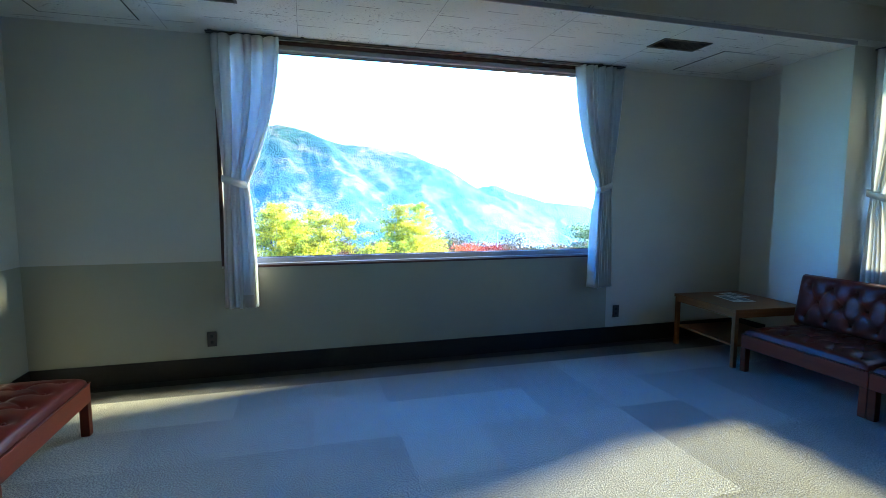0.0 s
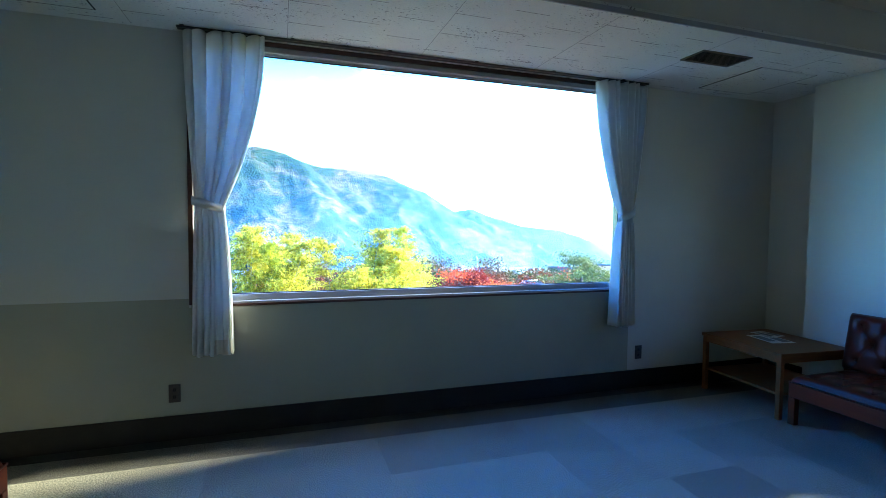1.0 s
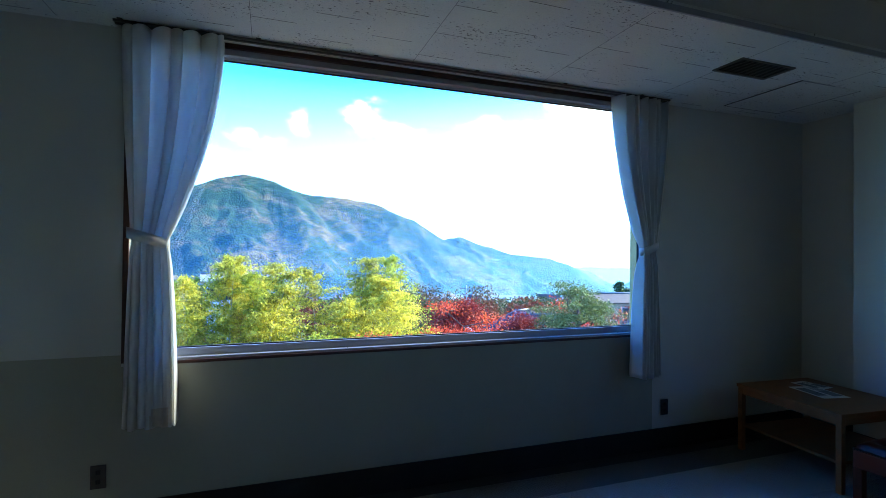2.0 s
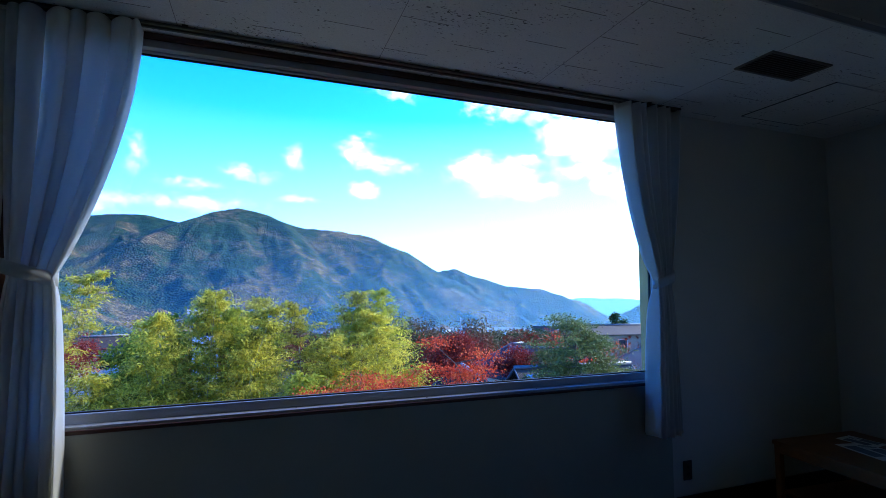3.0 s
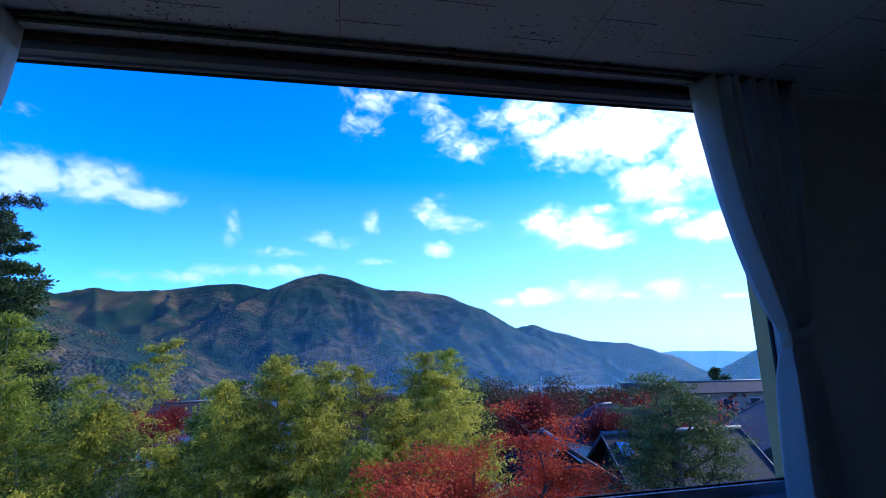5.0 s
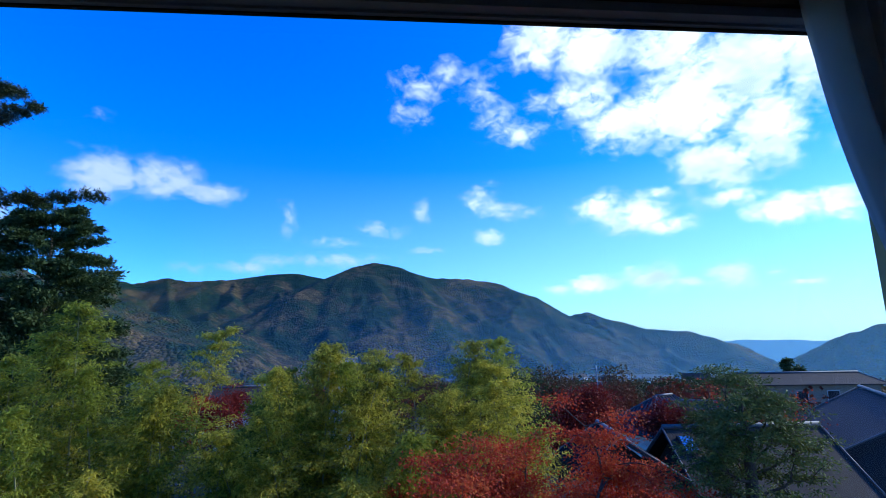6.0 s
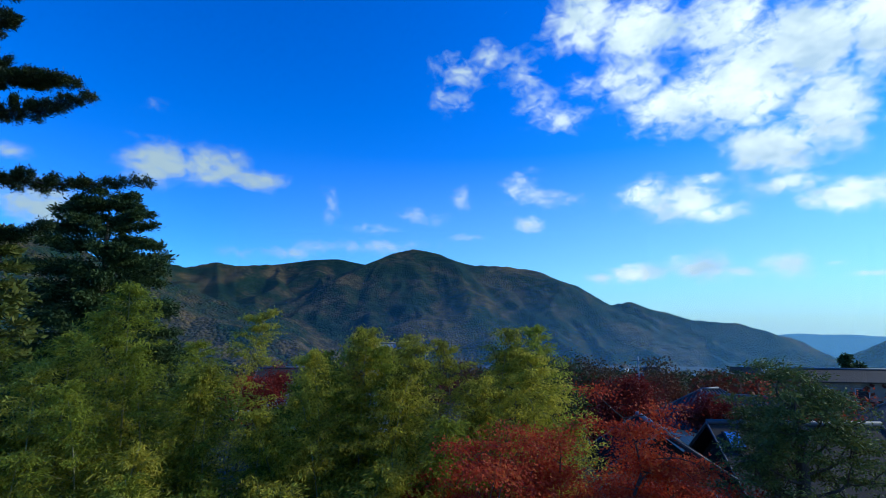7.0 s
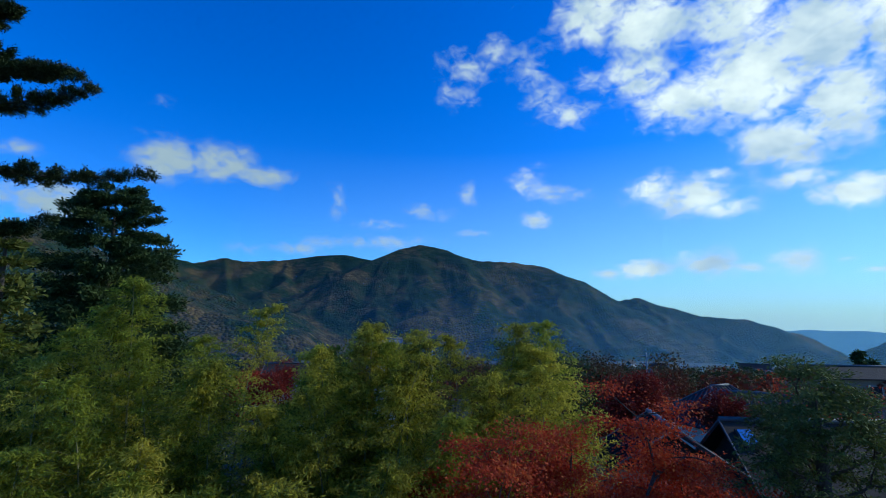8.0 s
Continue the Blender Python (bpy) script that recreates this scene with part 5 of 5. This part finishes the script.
def conifer(name, x, y, top, radius, skirt, material, seed, label, tuft=0.34, per=120, power=0.75, whorl=0.55, thick=0.13):
    """A dense conifer: trunk, drooping whorls of limbs, clumps of short sprays with gaps between."""
    rng = np.random.default_rng(seed)
    gz = float(ground_z(np.array(x), np.array(y)))
    t = thing(name, x, y, gz, label, "tree", "conifers")
    H = top - gz
    bm = bmesh.new()
    tube(bm, [(0, 0, 0), (0, 0, H * 0.6), (0, 0, H)], [0.30, 0.18, 0.02], 10)
    P, W, L = [], [], []
    z = skirt - gz
    while z < H - 0.1:
        f = (H - z) / (top - skirt)
        r = radius * min(1.0, f ** power * 1.08)
        for k in range(max(5, int(3 + 6 * f))):
            a = rng.uniform(0, math.tau)
            rl = r * rng.uniform(0.72, 1.10)
            e = np.array((rl * math.cos(a), rl * math.sin(a), z + rl * rng.uniform(-0.12, 0.16)))
            s = np.array((0, 0, z))
            if rng.random() < 0.5:
                tube(bm, [tuple(s), tuple(e)], [0.035, 0.008], 4)
            m = int(per * (0.35 + rl / radius))
            g = 0.12 + 0.91 * rng.random((m, 1)) ** 0.6
            c = s + (e - s) * g + rng.normal(size=(m, 3)) * np.array((0.26, 0.26, thick)) * (0.5 + 0.5 * f)
            P.append(c)
            W.append(unit(unit(e - s) * 0.8 + rng.normal(size=(m, 3)) * 0.6 + np.array((0, 0, 0.1))))
            L.append(rng.uniform(0.6, 1.3, m) * tuft)
        z += whorl * rng.uniform(0.7, 1.2)
    smooth(part("trunk", bm, "bark", t))
    P, W, L = np.concatenate(P), np.concatenate(W), np.concatenate(L)
    part("crown", quads_mesh("crown", leaves(P, W, L, L * 0.45, rng)), material, t)
    return t


def far_woods(name, material, count, seed, label, r0, r1, a0, a1, size):
    """Crowns of distant trees, a cloud of leaf clumps each, on the valley slope."""
    rng = np.random.default_rng(seed)
    out = []
    for _ in range(count):
        r = r0 * (r1 / r0) ** rng.random()
        a = radians(rng.uniform(a0, a1))
        x, y = r * math.sin(a), r * math.cos(a)
        h = size * rng.uniform(0.6, 1.25)
        if -44 < x < -20 and 50 < y < 110:      # clearing with houses
            continue
        n = int(np.clip(75000 / r, 60, 700))
        c = unit(rng.normal(size=(n, 3))) * rng.random((n, 1)) ** 0.4 * np.array((h * 0.42, h * 0.42, h * 0.40)) + np.array((0, 0, h * 0.62))
        c = c + np.array((x, y, float(ground_z(np.array(x), np.array(y)))))
        w = unit(rng.normal(size=(n, 3)))
        ln = rng.uniform(0.5, 1.1, n) * h * 0.19 * math.sqrt(75 / n)
        out.append(leaves(c, w, ln, ln * 0.8, rng))
    ob = part(name, quads_mesh(name, np.concatenate(out)), material)
    tagged(ob, label, "woods", kind="stuff")


# ---- outside: houses ----
def house(x, y, w, d, ridge, eave, rz, roof, wall, label, hip=0.0, skylight=False, base=None, detail=True, rib=0.055, group="houses in the valley"):
    """A house with a ribbed gable or hipped roof; ridge along its local x. hip: inset of the ridge's ends."""
    gz = float(ground_z(np.array(x), np.array(y))) if base is None else base
    gz = min(gz, eave - 2.4)
    h = thing("house", x, y, gz, label, "house", group, rz=rz)
    e, r = eave - gz, ridge - gz
    part("wall", boxes((-w / 2 + 0.5, w / 2 - 0.5, -d / 2 + 0.5, d / 2 - 0.5, 0, e)), wall, h)
    slopes = []
    A, B = (-w / 2 + hip, 0, r), (w / 2 - hip, 0, r)
    c = [(-w / 2, -d / 2, e), (w / 2, -d / 2, e), (w / 2, d / 2, e), (-w / 2, d / 2, e)]
    slopes.append((c[0], c[1], B, A))
    slopes.append((c[2], c[3], A, B))
    if hip:
        slopes.append((c[1], c[2], B, B))
        slopes.append((c[3], c[0], A, A))
    bm = bmesh.new()
    th = 0.10
    for q in slopes:
        pts = [Vector(p) for p in q]
        if (pts[2] - pts[3]).length < 1e-5:
            pts = pts[:3]
        top = [bm.verts.new(p) for p in pts]
        low = [bm.verts.new(p - Vector((0, 0, th))) for p in pts]
        bm.faces.new(top)
        bm.faces.new(low[::-1])
        for i in range(len(top)):
            j = (i + 1) % len(top)
            bm.faces.new((top[i], low[i], low[j], top[j]))
    if not hip:
        for sx in (-1, 1):
            g = [bm.verts.new(p) for p in ((sx * (w / 2 - 0.5), -d / 2 + 0.5, e - 0.02), (sx * (w / 2 - 0.5), d / 2 - 0.5, e - 0.02), (sx * (w / 2 - 0.5), 0, r - th - 0.02))]
            bm.faces.new(g)
    rf = part("roof", bm, roof, h)
    if detail:
        # rows of round tile ribs running down the slopes
        for q in slopes:
            p0, p1, p2, p3 = [Vector(p) for p in q]
            n = max(4, int((p1 - p0).length / 0.30))
            bmr = bmesh.new()
            for k in range(n):
                f = (k + 0.5) / n
                lo = p0 + (p1 - p0) * f
                if hip:
                    span = (p1 - p0).length
                    run = min(f, 1 - f) * span
                    reach = min(1.0, run / max(hip, 1e-3)) if (p2 - p3).length > 1e-5 else min(1.0, 2 * min(f, 1 - f))
                    mid = (p2 + p3) / 2
                    inward = (mid - (p0 + p1) / 2)
                    along = (p1 - p0).normalized()
                    inward = inward - along * inward.dot(along)
                    hi = lo + inward * reach
                else:
                    hi = p3 + (p2 - p3) * f
                upv = Vector((0, 0, 0.025))
                tube(bmr, [lo + upv, hi + upv], [rib, rib], 6)
            part("tile_rows", bmr, roof, rf)
    bm = bmesh.new()
    tube(bm, [Vector(A) + Vector((0, 0, 0.07)), Vector(B) + Vector((0, 0, 0.07))], [0.10, 0.10], 8)
    part("ridge", bm, "roof_edge", rf, "pale ridge tiles")
    if hip:
        for corner, end in ((c[0], A), (c[3], A), (c[1], B), (c[2], B)):
            bm = bmesh.new()
            tube(bm, [Vector(corner) + Vector((0, 0, 0.06)), Vector(end) + Vector((0, 0, 0.06))], [0.07, 0.07], 6)
            part("hip_ridge", bm, "roof_edge", rf, "pale hip tiles")
    else:
        for sx in (-1, 1):
            for sy in (-1, 1):
                bm = bmesh.new()
                tube(bm, [(sx * w / 2, sy * d / 2, e + 0.05), (sx * w / 2, 0, r + 0.05)], [0.036, 0.036], 6)
                part("verge", bm, "roof_edge", rf, "pale verge tiles")
    if skylight:
        p0, p1, p2, p3 = [Vector(p) for p in slopes[0]]
        ex = (p1 - p0).normalized()
        ey = ((p3 + p2) / 2 - (p0 + p1) / 2).normalized()
        nz = ex.cross(ey)
        mid = (p0 + p1) / 2 - ex * w * 0.40 + ey * 2.75 + nz * 0.09
        m = Matrix((ex, ey, nz)).transposed().to_4x4()
        bm = bmesh.new()
        box(bm, -0.30, 0.30, -0.42, 0.42, -0.08, 0.05, bevel=0.01, turn=Matrix.Translation(mid) @ m)
        sk = part("skylight", bm, "roof_dark", rf, "dark framed roof window")
        bm = bmesh.new()
        box(bm, -0.24, 0.24, -0.36, 0.36, 0.055, 0.065, turn=Matrix.Translation(mid) @ m)
        part("pane", bm, "mirror_pane", sk)
    n = max(2, int(w / 2.6))
    for k in range(n):
        xx = -w / 2 + 0.5 + (w - 1) * (k + 0.5) / n
        wi = part("window", boxes((xx - 0.55, xx + 0.55, -d / 2 + 0.44, -d / 2 + 0.505, e - 1.7, e - 0.6)), "alu", h)
        part("pane", boxes((xx - 0.49, xx + 0.49, -d / 2 + 0.425, -d / 2 + 0.438, e - 1.64, e - 0.66)), "pane_dark", wi)
    return h


def utility_pole(x, y, top, label):
    gz = float(ground_z(np.array(x), np.array(y)))
    p = thing("utility_pole", x, y, gz, label, "utility pole", "utility poles")
    bm = bmesh.new()
    tube(bm, [(0, 0, 0), (0, 0, top - gz)], [0.17, 0.10], 8)
    part("pole", bm, "concrete", p)
    for dz in (0.5, 1.3):
        part("crossarm", boxes((-0.9, 0.9, -0.05, 0.05, top - gz - dz - 0.05, top - gz - dz + 0.05)), "vent", p)
    part("transformer", boxes((0.2, 0.6, -0.2, 0.2, top - gz - 2.6, top - gz - 1.9), bevel=0.05), "vent", p)


M["mirror_pane"] = surface("sky_lit_pane", (0.5, 0.55, 0.6), (0.55, 0.6, 0.65), 1, 0.06, 0.0, 10, metal=0.9)

land()
mountains()

house(9.90, 18.4, 3.4, 4.6, -2.42, -3.9, 82, "roof_dark", "plaster_brown", "low house with a dark tiled roof among red maples")
house(22.5, 37, 7, 7, -3.7, -6.2, 20, "roof_blue", "plaster", "house with a blue-grey tiled hipped roof", hip=2.6)
house(15.5, 18.4, 6.4, 6, -2.5, -4.6, -6, "roof_brown", "plaster_brown", "slate-roofed house with a small roof window", skylight=True, detail=False)
house(21.5, 29, 7, 7, -3.15, -5.0, -28, "roof_blue", "plaster", "large house with a blue-grey tiled roof and pale verges", rib=0.035)
house(25.10, 21, 9.5, 12, -2.0, -5.37, 58, "roof_dark", "plaster_brown", "house with a broad dark shingle roof", detail=False)
house(41.31, 46, 12, 8, -3.2, -3.9, -12, "roof_brown", "plaster_brown", "building with a low brown metal roof", detail=False)
house(-28.69, 98, 7, 7, -9.74, -11.44, 78, "roof_dark", "plaster", "white house with a dark roof on the valley slope", detail=False)
house(-34.63, 100, 9, 7, -10.84, -12.44, 10, "roof_metal", "plaster", "low house with a pale metal roof", detail=False)
house(-12.6, 47, 5.4, 4.5, -2.9, -3.7, 10, "roof_brown", "plaster", "white house with a brown roof among red maples", detail=False)
inn = house(-3.65, 45, 3.0, 5, -0.55, -1.05, 6, "roof_metal", "plaster", "white inn with a dark painted sign behind the bamboo", detail=False)
base = inn.location.z
for cx, cz, w, h in ((0.0, -1.65, 0.55, 0.08), (0.0, -1.85, 0.40, 0.07), (-0.1, -2.0, 0.09, 0.45), (0.13, -2.02, 0.30, 0.08), (0.10, -2.25, 0.34, 0.08), (0.22, -2.15, 0.08, 0.40)):
    part("sign_stroke", boxes((cx - w / 2, cx + w / 2, -2.03, -1.995, cz - h / 2 - base, cz + h / 2 - base)), "plug", inn, "dark painted stroke")
rng = np.random.default_rng(12)
for k in range(34):
    r, a = 420 * (1300 / 420) ** rng.random(), radians(rng.uniform(-26, 4) if k % 4 else rng.uniform(4, 34))
    hx, hy = r * math.sin(a), r * math.cos(a)
    hz = float(ground_z(np.array(hx), np.array(hy)))
    hh = rng.uniform(7, 12)
    house(hx, hy, rng.uniform(10, 22), rng.uniform(8, 13), hz + hh + 4.0, hz + hh, rng.uniform(-40, 40), ("roof_metal", "roof_dark", "roof_blue")[k % 3], "plaster", "small far house between autumn trees", detail=False)
utility_pole(-0.54, 98, -4.59, "pale concrete utility pole rising over the bamboo")
utility_pole(25.64, 58, -2.70, "concrete utility pole with two crossarms")
utility_pole(-33.65, 82, -7.95, "thin concrete utility pole beside a house")

# bamboo grove: a few grown stems, then stands of them
kinds = [bamboo_variant(100 + i, h, l, mt, dn) for i, (h, l, mt, dn) in enumerate(((9.0, 0.9, "bamboo", 1.0), (9.6, 1.3, "bamboo", 1.0), (8.4, 0.6, "bamboo_green", 1.15), (9.2, 1.6, "bamboo", 0.9), (8.8, 1.0, "bamboo", 1.1)))]
TALL_MIDDLE = [  # x, y, height of the tip
    (-1.0, 14.2, 1.0), (0.05, 13.2, 0.85), (0.5, 13.8, 0.75), (-0.3, 15.0, 1.05), (-1.6, 13.9, 0.7), (-0.63, 13.6, 1.34), (0.09, 14.3, 1.06), (-1.30, 14.6, 0.56), (1.41, 14.8, 0.54), (2.29, 14.2, 0.88),
    (3.41, 15.2, 1.27), (4.00, 14.4, 0.55), (5.42, 15.6, 1.30), (6.12, 15.2, 0.49), (4.78, 13.8, 0.14), (0.66, 13, -0.02), (2.66, 12.8, -0.21), (1.06, 16.6, 0.19), (3.07, 17.2, 0.52),
]
TALL_WEST = [
    (-7.16, 13.2, 2.57), (-7.83, 13.8, 1.83), (-8.95, 13.2, 1.20), (-6.06, 12.6, 0.81), (-10.26, 12.6, 1.07), (-5.14, 13, 0.33), (-4.46, 12.4, 0.22), (-8.58, 11.6, 0.46), (-6.69, 11.2, 0.06), (-5.19, 15.5, 1.90),
    (-11.47, 12, 0.44), (-9.70, 10.8, -0.38), (-6.36, 16.2, 0.81),
]
LOW_FRONT = [(-3.00, 14.2, -1.22), (-2.23, 13.2, -0.74), (-3.76, 15.4, -0.89), (-3.26, 12, -0.88), (-1.06, 12.2, -0.56), (1.54, 11.9, -0.94), (3.13, 11.4, -1.24), (4.35, 12.4, -1.00), (-2.52, 16.8, -1.14)]
spread = np.random.default_rng(5)
for k in range(11):
    bx = -8.9 + 1.06 * k + spread.uniform(-0.2, 0.2)
    LOW_FRONT.append((bx, 10.0 + spread.uniform(-1.2, 0.5), -1.0 - 0.09 * k - spread.uniform(0.0, 0.5)))
TIPS = TALL_MIDDLE + TALL_WEST + LOW_FRONT
rng = np.random.default_rng(8)
HEIGHTS = (9.0 * 0.94, 9.6 * 0.94, 8.4 * 0.94, 9.2 * 0.94, 8.8 * 0.94)
for i, (bx, by, bz) in enumerate(TIPS):
    k = 2 if i >= 5 and bx < -3.5 and i % 2 else i % 5
    m = pose(bx, by, bz - HEIGHTS[k], 0, 0, rng.uniform(0, 360))
    if i < 5:
        kinds[k].matrix_basis = m
    else:
        copy_thing(kinds[k], m)

# lower stems that fill the grove behind and between those
rng = np.random.default_rng(18)
for i in range(46):
    bx, by = rng.uniform(-11.0, 5.2), rng.uniform(12.2, 18.0)
    bz = (-1.2 if -5.5 < bx < -2.6 else -0.5) - rng.uniform(0.4, 2.6) - (0.9 if bx > 3.0 else 0.0)
    copy_thing(kinds[i % 5], pose(bx, by, bz - HEIGHTS[i % 5], 0, 0, rng.uniform(0, 360)))

# red maples
broadleaf("maple_tree", 4.73, 9.4, -7.39, 6.5, 3.0, "maple", 21, "red autumn maple below the window", "tree", "maples", per_tip=330, size=0.058, clump=0.26, flat=0.3, spread=0.9, depth=4, lift=0.0)
broadleaf("maple_tree", 8.08, 11, -8.11, 5.6, 2.2, "maple", 22, "dark red autumn maple beside a tiled roof", "tree", "maples", per_tip=240, size=0.056, clump=0.24, flat=0.3, spread=0.9, depth=4, lift=0.0)
broadleaf("maple_tree", 10.94, 23.8, -8.72, 7.6, 3.0, "maple_dark", 23, "red autumn maple behind the roofs", "tree", "maples", per_tip=150, size=0.10, clump=0.32, depth=3, lift=0.0, fork=0.66)
broadleaf("maple_tree", 17.35, 27.5, -9.05, 6.4, 2.5, "maple_dark", 24, "red autumn maple between two houses", "tree", "maples", per_tip=90, size=0.12, clump=0.3, depth=3, lift=0.0, fork=0.7)
broadleaf("maple_tree", 20.75, 24, -9.12, 7.2, 2.4, "maple", 25, "orange-red maple beside a shingle roof", "tree", "maples", per_tip=60, size=0.13, clump=0.4, depth=3, lift=0.0)
broadleaf("maple_tree", -11.3, 38.5, -10.2, 8.2, 2.4, "maple_dark", 26, "dark red maple beside a white house", "tree", "maples", per_tip=110, size=0.12, clump=0.34, depth=3, lift=0.0, fork=0.62)
broadleaf("maple_tree", -14.6, 41.0, -10.8, 8.0, 2.2, "maple", 27, "bright red maple beside a white house", "tree", "maples", per_tip=90, size=0.12, clump=0.34, depth=3, lift=0.0, fork=0.64)
# clipped garden tree with bare dark limbs
garden_tree(8.85, 8.86, -7.4, 0.36, 31, "clipped evergreen garden tree with a dark forked trunk")
# round trees between the bamboo and the valley
broadleaf("tree", -18.22, 42, -12.46, 9.0, 3.5, "wood_green", 41, "round evergreen tree on the slope", "tree", "slope trees", per_tip=60, size=0.22, clump=0.5, depth=3)
broadleaf("tree", -5.38, 30, -9.69, 8.3, 2.0, "bamboo_green", 42, "round yellow-green tree on the slope", "tree", "slope trees", per_tip=110, size=0.15, clump=0.34, depth=3, fork=0.66)
broadleaf("tree", 9.60, 36, -10.88, 9.5, 3.0, "wood_green", 43, "dark green tree behind the bamboo", "tree", "slope trees", per_tip=60, size=0.22, clump=0.5, depth=3)
broadleaf("tree", 16.35, 45, -11.06, 9.0, 3.6, "wood_brown", 44, "brown autumn tree with thinning leaves", "tree", "slope trees", per_tip=40, size=0.22, clump=0.6, depth=3)
fir_tree()
conifer("cedar_tree", -16.45, 25.5, 8.75, 4.3, -6.0, "cedar", 51, "dense dark green cedar over the bamboo", per=620, power=0.3, whorl=0.34, tuft=0.20, thick=0.2)
conifer("cypress_tree", -13.22, 15.5, 4.93, 2.2, -6.0, "cypress", 52, "yellow-green cypress beside the bamboo", tuft=0.24, per=150)
conifer("cedar_tree", 46.50, 53, -2.36, 1.8, -12.0, "cedar", 53, "dark cedar beyond the roofs", per=60, tuft=0.5)
conifer("cedar_tree", 50.59, 56, -3.14, 1.8, -12.0, "cedar", 54, "dark cedar beyond the roofs", per=60, tuft=0.5)
far_woods("woods_brown", "wood_brown", 900, 61, "brown autumn woods on the valley slope", 116, 1100, -48, 48, 9)
far_woods("woods_green", "wood_green", 700, 62, "dark evergreen woods on the valley slope", 116, 1100, -48, 48, 9)
far_woods("woods_red", "wood_red_leaf", 260, 63, "red autumn trees on the valley slope", 45, 500, -34, 44, 7)


# ---- carpet ----
def carpet():
    fl = tagged(part("floor", boxes((XL - 0.3, XW + 0.3, YB - 0.3, 0.18, -0.3, -0.006)), "concrete"), "grey carpet tile floor", "floor", kind="structure")
    bm = bmesh.new()
    box(bm, -0.2499, 0.2499, -0.2499, 0.2499, -0.0055, 0.0, bevel=0.0006, seg=1)
    tile = bpy.data.meshes.new("carpet_tile")
    bm.to_mesh(tile)
    bm.free()
    tile.materials.append(M["carpet"])
    for i in range(13):
        for j in range(12):
            cx, cy = -1.25 + 0.5 * i, -0.358 - 0.25 - 0.5 * j
            if i == 12:
                continue
            part("carpet_tile", tile, "carpet", fl).matrix_basis = pose(cx, cy, 0, 0, 0, 90 * ((i + j) % 2))
    # cut strip by the window wall, coloured darker for the sill's shade
    part("carpet_edge", boxes((XL + 0.02, 4.70, -0.3565, -0.121, -0.0055, -0.0002)), "carpet_shaded", fl, "cut carpet strip along the window wall, with the sill's shade in its colour")
    part("carpet_edge", boxes((4.752, XW - 0.014, YB, -1.155, -0.0055, 0.0), (XL + 0.005, -1.5005 + 0.02, YB, -0.5, -0.0055, -0.001)), "carpet", fl)


carpet()
